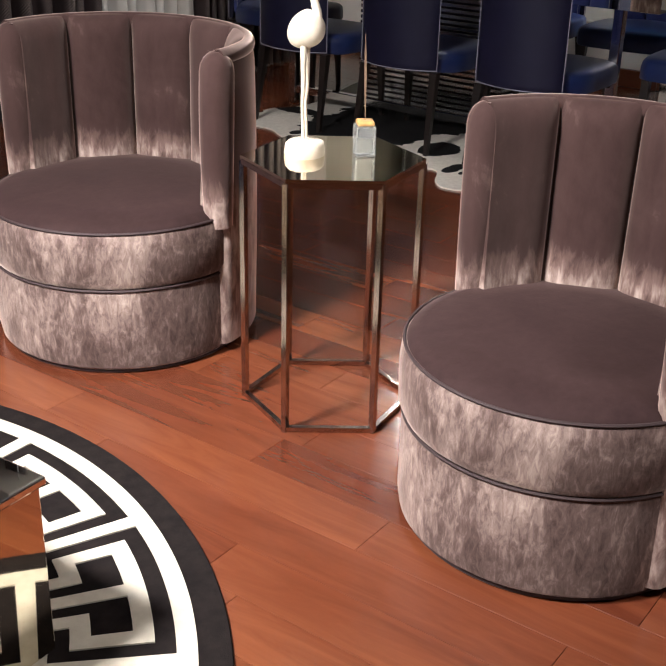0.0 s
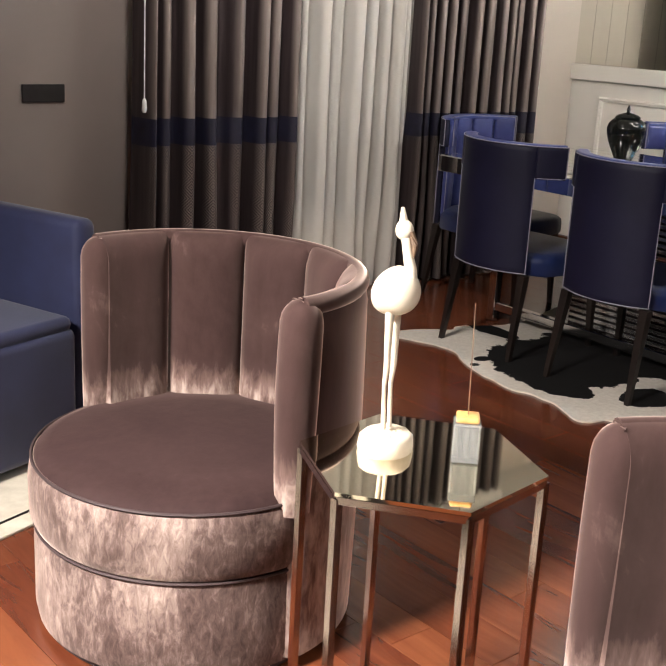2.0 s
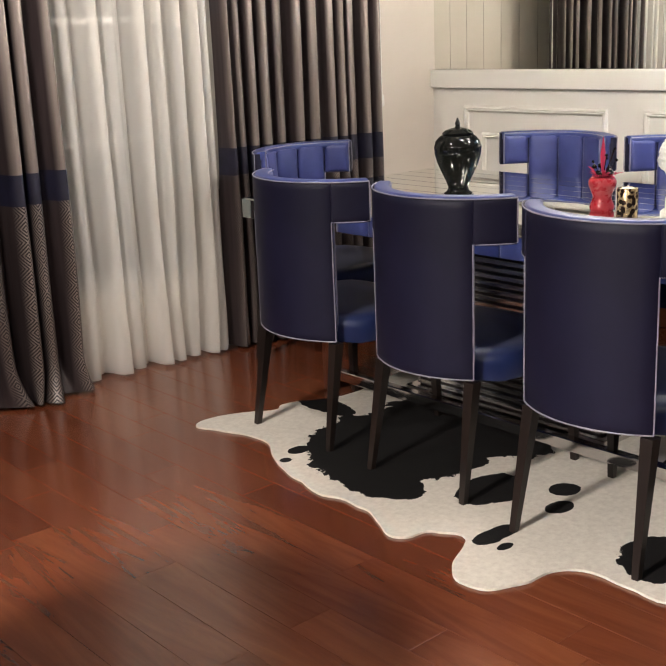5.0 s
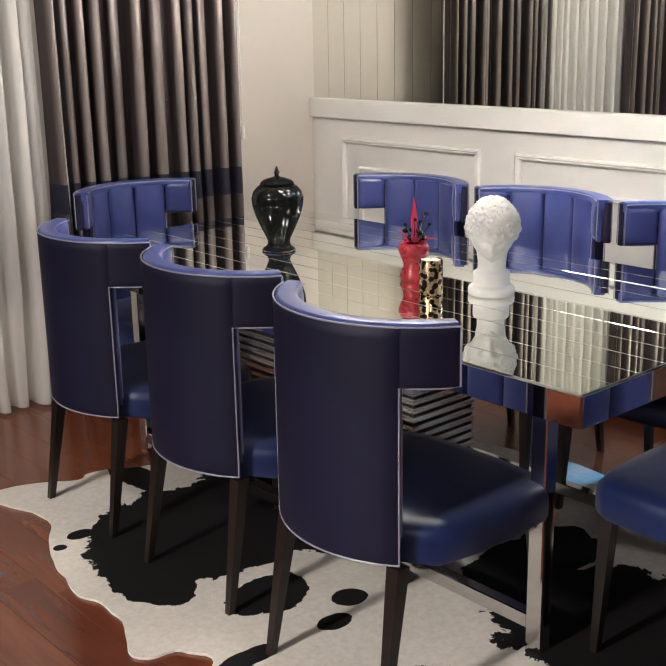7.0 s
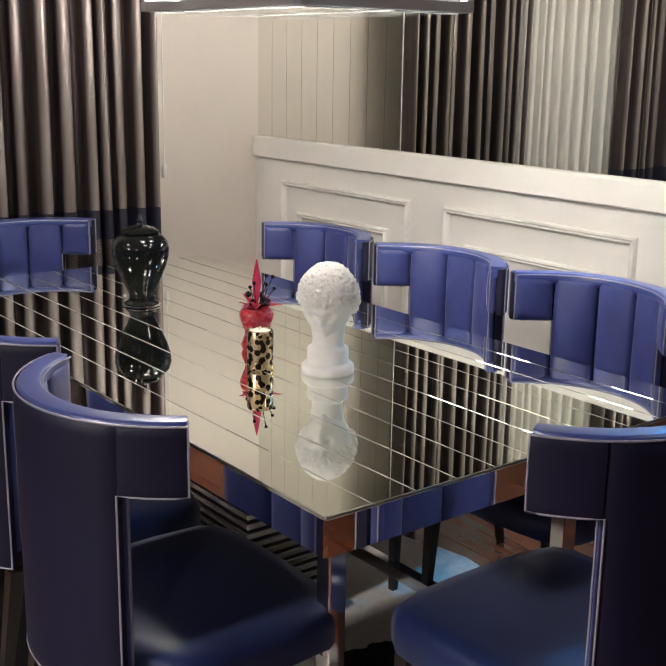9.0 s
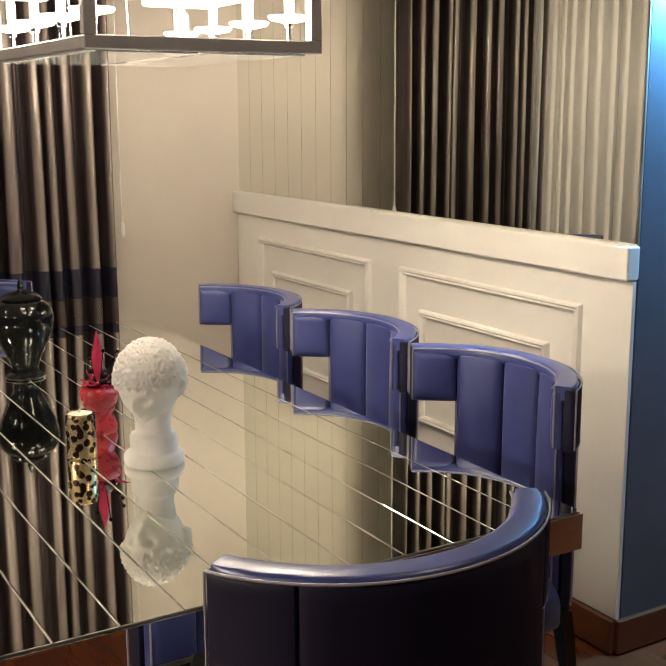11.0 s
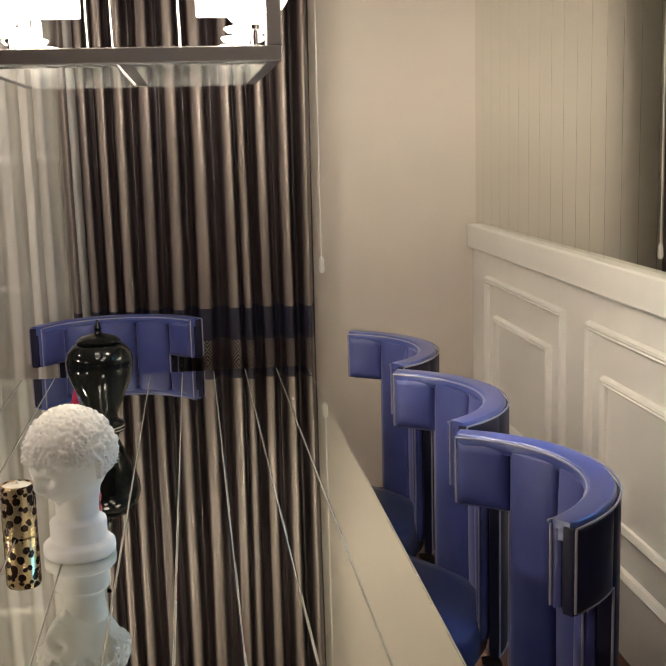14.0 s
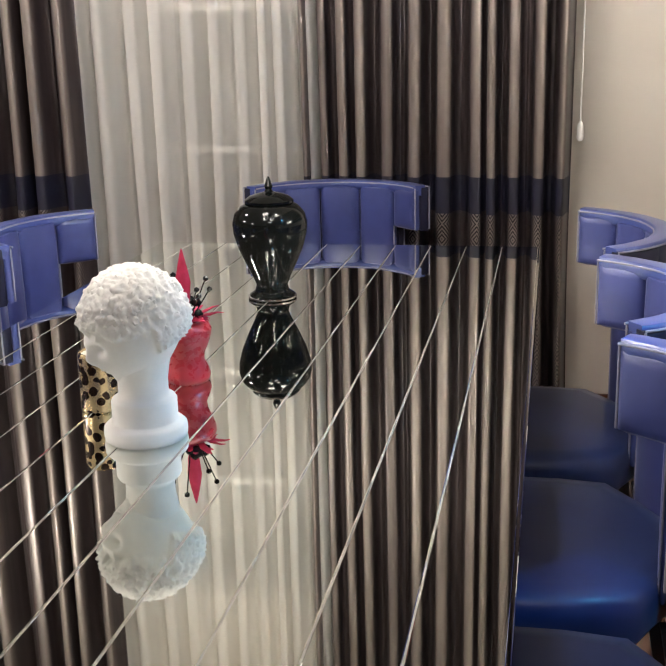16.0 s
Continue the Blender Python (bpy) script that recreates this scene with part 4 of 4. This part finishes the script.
# ---- sitting area ----
def tub_chair(m):
    e = empty("tub_chair", m, "round taupe velvet tub chair with fluted back", "armchair", "tub chairs by the side table")
    R = 0.392
    drum = lathe([(0.375, 0.012), (0.386, 0.02), (R, 0.05), (R, 0.228), (0.388, 0.240), (0.37, 0.244)], 72)
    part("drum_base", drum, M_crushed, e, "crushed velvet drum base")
    part("plinth", lathe([(0.37, 0.0), (0.375, 0.004), (0.375, 0.016), (0.36, 0.02)], 48), M_piping_brown, e, "dark plinth")
    cush = lathe([(0.37, 0.244), (0.392, 0.250), (0.402, 0.27), (0.404, 0.35), (0.399, 0.390), (0.389, 0.400)], 72)
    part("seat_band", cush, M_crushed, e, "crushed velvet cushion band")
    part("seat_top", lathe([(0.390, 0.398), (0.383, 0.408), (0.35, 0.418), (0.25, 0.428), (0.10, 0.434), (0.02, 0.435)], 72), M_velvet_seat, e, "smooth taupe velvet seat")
    for z, r in ((0.243, 0.391), (0.400, 0.395)):
        part("piping", tube([(r * math.cos(a), r * math.sin(a), z) for a in steps(0, 2 * math.pi * 71 / 72, 72)], 0.0040, 6, closed=True), M_piping_brown, e)
    # back: a curved padded wall, seven flutes inside
    A = radians(95)
    ZT = 0.830
    def edge_a(z):
        k = (z - 0.40) / (ZT - 0.40)
        return A * (1.005 - 0.01 * min(1, max(0, k)))
    def outer(u, w):
        z = 0.03 + (ZT - 0.03) * w
        a = (2 * u - 1) * edge_a(z)
        r = 0.408 + 0.006 * math.sin(math.pi * w) - 0.03 * max(0, (w - 0.93) / 0.07) ** 2 - 0.02 * max(0, (abs(2 * u - 1) - 0.96) / 0.04) ** 2
        return r * math.cos(a), r * math.sin(a), z
    def inner(u, w):
        z = 0.03 + (ZT - 0.03) * w
        a = (2 * u - 1) * edge_a(z)
        r = 0.375 + 0.008 * max(0, (w - 0.93) / 0.07) ** 2 + 0.015 * max(0, (abs(2 * u - 1) - 0.96) / 0.04) ** 2
        return r * math.cos(a), r * math.sin(a), z
    us = [0, 0.01, 0.02] + steps(0.04, 0.96, 49) + [0.98, 0.99, 1]
    vs = steps(0, 0.9, 16) + [0.93, 0.95, 0.965, 0.98, 0.99, 1]
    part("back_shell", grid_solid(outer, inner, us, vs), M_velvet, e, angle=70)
    NF = 6
    for i in range(NF):
        u0, u1 = i / NF, (i + 1) / NF
        def fi(u, w, u0=u0, u1=u1, i=i):
            z = 0.40 + (ZT + 0.005 - 0.40) * w
            uu = u0 + (u1 - u0) * u
            a = (2 * uu - 1) * edge_a(z) * 0.995
            side = 2 * u - 1
            if (i == 0 and side < 0) or (i == NF - 1 and side > 0):
                side *= 0.5
            bul = (1 - min(1.0, abs(side)) ** 3) ** 0.5
            top = (1 - max(0, (w - 0.86) / 0.14) ** 2) ** 0.5 if w < 1 else 0
            r = 0.390 - (0.008 + 0.052 * bul) * top - 0.012 * (1 - w)
            return r * math.cos(a), r * math.sin(a), z
        def fo(u, w, u0=u0, u1=u1):
            z = 0.40 + (ZT + 0.006 - 0.40) * w
            uu = u0 + (u1 - u0) * u
            a = (2 * uu - 1) * edge_a(z) * 0.995
            return 0.392 * math.cos(a), 0.392 * math.sin(a), z
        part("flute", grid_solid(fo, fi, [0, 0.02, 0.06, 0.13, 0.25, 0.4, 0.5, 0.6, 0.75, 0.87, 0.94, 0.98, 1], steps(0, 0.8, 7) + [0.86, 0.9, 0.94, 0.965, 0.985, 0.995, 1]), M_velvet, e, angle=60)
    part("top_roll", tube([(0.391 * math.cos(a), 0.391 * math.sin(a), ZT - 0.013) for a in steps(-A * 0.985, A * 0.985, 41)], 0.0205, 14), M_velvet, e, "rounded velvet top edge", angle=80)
    # padded front ends of the back, rounded over at the top
    for s in (-1, 1):
        pts, rad = [], []
        RA = 0.048
        for z in steps(0.37, ZT - 0.05, 10) + [ZT - 0.05 + RA * math.sin(q) for q in (0.35, 0.65, 0.95, 1.2, 1.4, 1.52)]:
            a = s * (edge_a(z) - 0.03)
            over = max(0.0, (z - (ZT - 0.05)) / RA)
            k = (z - 0.37) / (ZT - 0.37)
            r = 0.384 - 0.004 * math.sin(math.pi * min(1, k))
            pts.append((r * math.cos(a), r * math.sin(a), z + 0.004))
            rad.append((0.037 + 0.012 * math.sin(math.pi * min(1, k * 0.62 + 0.08))) * math.sqrt(max(0.002, 1 - over * over)))
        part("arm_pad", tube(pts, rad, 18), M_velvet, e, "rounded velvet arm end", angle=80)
    return e


SLIM = Matrix.Diagonal((0.925, 0.925, 1.0, 1.0))
tub = tub_chair(pose(-4.20, -2.36, 0, 0, 0, 6) @ SLIM)
copy_thing(tub, pose(-4.33, -3.795, 0, 0, 0, -26) @ SLIM)

# hexagonal side table
HX, HY, HR, HZ = -4.213, -3.105, 0.220, 0.64
side = empty("side_table", pose(HX, HY, 0), "hexagonal side table with bronze frame and mirror top", "side table")
hexa = [(HR * math.cos(radians(7 + 60 * k)), HR * math.sin(radians(7 + 60 * k))) for k in range(6)]


def beam(a, b, w):
    a, b = Vector(a), Vector(b)
    t = (b - a).normalized()
    ref = Vector((0, 0, 1)) if abs(t.z) < 0.9 else Vector((1, 0, 0))
    s = t.cross(ref).normalized() * w / 2
    u = s.cross(t).normalized() * w / 2
    bm = bmesh.new()
    A = [bm.verts.new(a + s * i + u * j) for i, j in ((-1, -1), (1, -1), (1, 1), (-1, 1))]
    B = [bm.verts.new(b + s * i + u * j) for i, j in ((-1, -1), (1, -1), (1, 1), (-1, 1))]
    for k in range(4):
        bm.faces.new((A[k], A[(k + 1) % 4], B[(k + 1) % 4], B[k]))
    bm.faces.new(A[::-1]), bm.faces.new(B)
    return bm


for k in range(6):
    (xa, ya), (xb, yb) = hexa[k], hexa[(k + 1) % 6]
    part("leg", beam((xa * 0.97, ya * 0.97, 0.0), (xa * 0.97, ya * 0.97, HZ - 0.012), 0.014), M_bronze, side, smooth=False)
    part("base_rail", beam((xa * 0.97, ya * 0.97, 0.008), (xb * 0.97, yb * 0.97, 0.008), 0.013), M_bronze, side, smooth=False)
    part("top_rail", beam((xa * 0.97, ya * 0.97, HZ - 0.014), (xb * 0.97, yb * 0.97, HZ - 0.014), 0.013), M_bronze, side, smooth=False)
bm = bmesh.new()
lo = [bm.verts.new((x, y, HZ - 0.007)) for x, y in hexa]
hi = [bm.verts.new((x, y, HZ)) for x, y in hexa]
for k in range(6):
    bm.faces.new((lo[k], lo[(k + 1) % 6], hi[(k + 1) % 6], hi[k]))
bm.faces.new(hi), bm.faces.new(lo[::-1])
part("top", bm, M_smoke, side, "tinted mirror glass top", smooth=False)

# bird figure
bird = empty("bird_figurine", pose(-4.240, -3.040, HZ, 0, 0, 20), "cream long-legged crane figurine standing on a plinth", "figurine")
base = lathe([(0.054, 0.0), (0.056, 0.006), (0.053, 0.026), (0.046, 0.032), (0.02, 0.035)], 28)
for q in base.verts:
    q.co.x *= 1.0 + 0.06 * math.sin(9 * q.co.y * 30)
    q.co.y *= 0.86
part("plinth", base, M_bird, bird)
for s in (-1, 1):
    leg = part("leg", tube([(0.011 * s, 0.0, 0.03), (0.012 * s, 0.004, 0.12), (0.013 * s, 0.001, 0.155), (0.014 * s, 0.002, 0.265)], [0.0048, 0.0038, 0.0055, 0.0082], 10), M_bird, bird)
    for ang in (-120, -90, -60):
        part("toe", tube([(0.011 * s, 0.0, 0.038), (0.011 * s + 0.022 * math.cos(radians(ang)), 0.022 * math.sin(radians(ang)), 0.034)], [0.0038, 0.0022], 6), M_bird, leg)
bodyb = bmesh.new()
bmesh.ops.create_icosphere(bodyb, subdivisions=4, radius=1)
for q in bodyb.verts:
    x, y, z = q.co
    q.co = Vector((x * 0.036, y * 0.044, 0.291 + z * 0.043 - 0.012 * max(0, y)))
part("body", bodyb, M_bird, bird)
part("neck", tube([(0.0, -0.026, 0.300), (0.002, -0.024, 0.330), (0.003, -0.016, 0.355), (0.004, -0.010, 0.385)], [0.012, 0.0105, 0.0085, 0.009], 12), M_bird, bird)
hd = bmesh.new()
bmesh.ops.create_icosphere(hd, subdivisions=3, radius=1)
for q in hd.verts:
    x, y, z = q.co
    q.co = Vector((0.004 + x * 0.013, -0.006 + y * 0.016, 0.395 + z * 0.018))
part("head", hd, M_bird, bird)
part("beak", tube([(0.004, -0.018, 0.393), (0.004, -0.028, 0.372), (0.005, -0.026, 0.350)], [0.007, 0.0055, 0.002], 8), M_bird_dark, bird, "brown down-turned beak")
part("crest", tube([(0.004, -0.004, 0.405), (0.004, 0.0, 0.433)], [0.009, 0.003], 8), M_bird, bird)

dif = empty("crystal_block", pose(-4.152, -3.150, HZ, 0, 0, 45), "clear crystal scent bottle block with amber stopper", "perfume bottle")
part("block", box_bm(-0.024, 0.024, -0.024, 0.024, 0.0, 0.072, 0.003), M_crystal, dif, smooth=False)
part("stopper", box_bm(-0.020, 0.020, -0.020, 0.020, 0.0725, 0.084, 0.004), M_cork, dif, "amber stopper", smooth=False)
fe = bmesh.new()
ring = []
for t, w in ((0, 0.002), (0.2, 0.009), (0.5, 0.017), (0.8, 0.012), (1.0, 0.001)):
    ring.append((t, w))
cols = []
for t, w in ring:
    z = 0.08 + 0.20 * t
    cols.append([fe.verts.new((s * w + 0.01 * t, 0.001 * d + 0.004 * t, z)) for s, d in ((-1, 0), (0, 1), (1, 0), (0, -1))])
for a, b in zip(cols, cols[1:]):
    for k in range(4):
        fe.faces.new((a[k], a[(k + 1) % 4], b[(k + 1) % 4], b[k]))
part("feather", fe, M_bird_dark, dif, "thin brown feather")

# coffee table, round meander rug, blue sofa
coffee = empty("coffee_table", pose(-5.305, -3.245, 0, 0, 0, 3), "low mirror-clad coffee table standing on the rug", "coffee table")
part("body", box_bm(-1.0, 0.0, -0.06, 0.9, 0.02, 0.355), M_groove, coffee, smooth=False)
part("side_mirror", box_bm(0.0, 0.006, -0.06, 0.9, 0.02, 0.355, 0.001, 1), M_smoke, coffee, smooth=False)
part("side_mirror", box_bm(-1.0, 0.0, -0.066, -0.06, 0.02, 0.355, 0.001, 1), M_smoke, coffee, smooth=False)
part("top", box_bm(-1.01, 0.012, -0.072, 0.91, 0.356, 0.372, 0.003), M_table_mirror, coffee, smooth=False)
part("foot", box_bm(-0.95, -0.05, 0.0, 0.85, 0.012, 0.022), M_dark_wood, coffee, smooth=False)

RUGX, RUGY, RUGR = -5.925, -2.72, 1.170
rug = empty("round_rug", pose(RUGX, RUGY, 0), "round black rug with a cream meander border", "rug")
part("ground_weave", lathe([(RUGR - 0.004, 0.0), (RUGR, 0.003), (RUGR - 0.003, 0.009), (RUGR - 0.02, 0.010), (0.5, 0.010), (0.05, 0.010)], 160), M_rug_black, rug)
KEY = ["WWWWWWWWWWWW", "WBBBBBBBBBBB", "WBWWWWWWWWWB", "WBWBBBWBBBWB", "WBWBBBWBBBWB", "WBWWWBWBWWWB", "WBBBWBWBWBBB", "WWWWWBWBWWWW", "BBBBBBWBBBBB", "WWWWWWWWWWWW"]
bm = bmesh.new()
R_OUT, CELL = RUGR - 0.062, 0.0375
N_REP, TURN = 15, radians(0.5)
cols_total = N_REP * 12
for r, row in enumerate(KEY):
    ro, ri = R_OUT - r * CELL - 0.001, R_OUT - (r + 1) * CELL - 0.001
    for c in range(cols_total):
        if row[c % 12] != "W":
            continue
        a0, a1 = TURN + 2 * math.pi * c / cols_total, TURN + 2 * math.pi * (c + 1) / cols_total
        am = (a0 + a1) / 2
        lo = [(ro, a0), (ro, am), (ro, a1), (ri, a1), (ri, am), (ri, a0)]
        top = [bm.verts.new((q * math.cos(a), q * math.sin(a), 0.0135)) for q, a in lo]
        bot = [bm.verts.new((q * math.cos(a), q * math.sin(a), 0.0095)) for q, a in lo]
        bm.faces.new(top)
        for k in range(6):
            bm.faces.new((top[k], bot[k], bot[(k + 1) % 6], top[(k + 1) % 6]))
bmesh.ops.remove_doubles(bm, verts=bm.verts, dist=0.0002)
part("meander", bm, M_rug_cream, rug, "cream woven meander pattern", smooth=False)

sofa = empty("sofa", pose(-4.0, -1.42, 0, 0, 0, 17), "blue velvet sofa with a curved back by the wall", "sofa")
part("seat_base", box_bm(-1.9, -0.02, 0.0, 0.72, 0.03, 0.42, 0.03, 4), M_sofa, sofa)
part("seat_cushion", box_bm(-1.86, -0.03, 0.01, 0.60, 0.405, 0.455, 0.022, 4), M_sofa, sofa)
part("backrest", box_bm(-1.95, 0.0, 0.52, 0.74, 0.40, 0.76, 0.05, 5), M_sofa, sofa)
part("arm", box_bm(0.0, 0.085, 0.02, 0.72, 0.03, 0.74, 0.03, 4), M_sofa, sofa)
for x in (-1.85, 0.0):
    for y in (0.06, 0.66):
        part("foot", box_bm(x - 0.02, x + 0.02, y - 0.02, y + 0.02, 0.0, 0.035), M_dark_wood, sofa, smooth=False)
mat = empty("border_rug", pose(-4.0, -1.42, 0, 0, 0, 17), "cream rug with dark border line under the sofa", "rug")
part("mat", box_bm(-2.2, 0.02, -0.26, 0.5, 0.0, 0.010, 0.002, 1), M_rug_cream, mat, smooth=False)
part("border_line", box_bm(-2.2, 0.02, -0.20, -0.19, 0.0095, 0.0115), M_rug_black, mat, smooth=False)

# switch plate, blue strip light, out-of-view fixtures for the ceiling fill lights
tagged(obj("switch_plate", box_bm(-3.545, -3.356, -0.012, 0.0, 0.952, 1.026, 0.003), M_black_plate, False), "black rectangular switch plate on the beige wall", "switch")
led = empty("strip_light", pose(0, 0, 0), "glowing blue wall strip light in the passage", "light")
part("housing", box_bm(0.03, 0.82, YE - 0.13, YE - 0.06, 1.94, 1.97, 0.003), M_plastic, led, smooth=False)
part("bracket", box_bm(0.40, 0.44, YE - 0.06, YE, 1.945, 1.965), M_plastic, led, smooth=False)
part("diffuser", box_bm(0.04, 0.81, YE - 0.115, YE - 0.075, 1.922, 1.939), M_led, led, smooth=False)
for x, y in ((-4.9, -5.2), (-0.5, -4.4), (-6.5, -2.7), (-3.5, -1.5)):
    dl = empty("ceiling_lamp", pose(x, y, H), "unseen flush warm white ceiling lamp", "ceiling light", "ceiling lamps")
    part("rim", lathe([(0.19, -0.02), (0.2, -0.018), (0.2, -0.001), (0.18, -0.001)], 32), M_chrome, dl)
    part("diffuser", lathe([(0.10, -0.016), (0.18, -0.012), (0.18, -0.003), (0.10, -0.003)], 32), M_bulb, dl)

# ---- cowhide ----
HIDE = [(-2.25, -0.93), (-2.23, -1.025), (-2.17, -1.225), (-2.26, -1.40), (-2.305, -1.55), (-2.34, -1.71), (-2.315, -1.82), (-2.33, -1.95), (-2.386, -2.06),
        (-2.365, -2.125), (-2.285, -2.15), (-2.262, -2.25), (-2.396, -2.325), (-2.45, -2.40), (-2.417, -2.49), (-2.337, -2.523), (-2.25, -2.54), (-2.175, -2.595), (-2.19, -2.72), (-2.17, -2.86),
        (-2.05, -2.98), (-1.75, -3.12), (-1.5, -3.30), (-1.2, -3.22), (-0.95, -3.05), (-0.70, -3.10), (-0.52, -2.95), (-0.66, -2.6),
        (-0.62, -2.1), (-0.72, -1.6), (-0.60, -1.2), (-0.75, -0.95), (-1.1, -0.98), (-1.6, -1.09), (-1.875, -0.99), (-1.95, -1.015), (-2.13, -0.915)]
bm = bmesh.new()
pts = []
n = len(HIDE)
for i in range(n):
    p0, p1, p2, p3 = (Vector(HIDE[(i + k - 1) % n]) for k in range(4))
    for t in (0, 0.2, 0.4, 0.6, 0.8):
        q = 0.5 * ((2 * p1) + (p2 - p0) * t + (2 * p0 - 5 * p1 + 4 * p2 - p3) * t * t + (3 * p1 - p0 - 3 * p2 + p3) * t ** 3)
        j = noise.noise(Vector((q.x * 14, q.y * 14, 0))) * 0.012
        pts.append(q + Vector((j, j * 0.7)))
top = [bm.verts.new((p.x, p.y, 0.0075)) for p in pts]
bot = [bm.verts.new((p.x, p.y, 0.0005)) for p in pts]
bm.faces.new(top)
for i in range(len(pts)):
    k = (i + 1) % len(pts)
    bm.faces.new((top[i], bot[i], bot[k], top[k]))
tagged(obj("cowhide_rug", bm, M_hide, False), "black and white cowhide rug lying under the dining table", "rug")

# ---- floor planks, last ----
floor_ob = bpy.data.objects["floor"]
PW = 0.13
rnd = random.Random(11)
meshes = []
for L in (0.7, 0.95, 1.2):
    bm = bmesh.new()
    lo = [(-PW / 2 + 0.0004, -L / 2 + 0.0004), (PW / 2 - 0.0004, -L / 2 + 0.0004), (PW / 2 - 0.0004, L / 2 - 0.0004), (-PW / 2 + 0.0004, L / 2 - 0.0004)]
    a = [bm.verts.new((x, y, -0.006)) for x, y in lo]
    b = [bm.verts.new((x, y, -0.0008)) for x, y in lo]
    c = [bm.verts.new((x * 0.990, y * 0.9985, 0.0)) for x, y in lo]
    for r0, r1 in ((a, b), (b, c)):
        for k in range(4):
            bm.faces.new((r0[k], r0[(k + 1) % 4], r1[(k + 1) % 4], r1[k]))
    bm.faces.new(c)
    me = bpy.data.meshes.new("plank")
    bmesh.ops.recalc_face_normals(bm, faces=bm.faces)
    bm.to_mesh(me)
    bm.free()
    me.materials.append(M_plank)
    meshes.append((L, me))
x = -6.6
while x < 0.7:
    y = -5.2 + rnd.uniform(-0.5, 0.0)
    if x > 0.02:
        stop = YE - 0.02
    else:
        stop = -0.0
    while y < stop - 0.3:
        L, me = rnd.choice(meshes)
        if y + L > stop + 0.25:
            L, me = meshes[0]
        ob = new("plank", me)
        ob.location = (x, y + L / 2, 0)
        ob.parent = floor_ob
        y += L
    x += PW
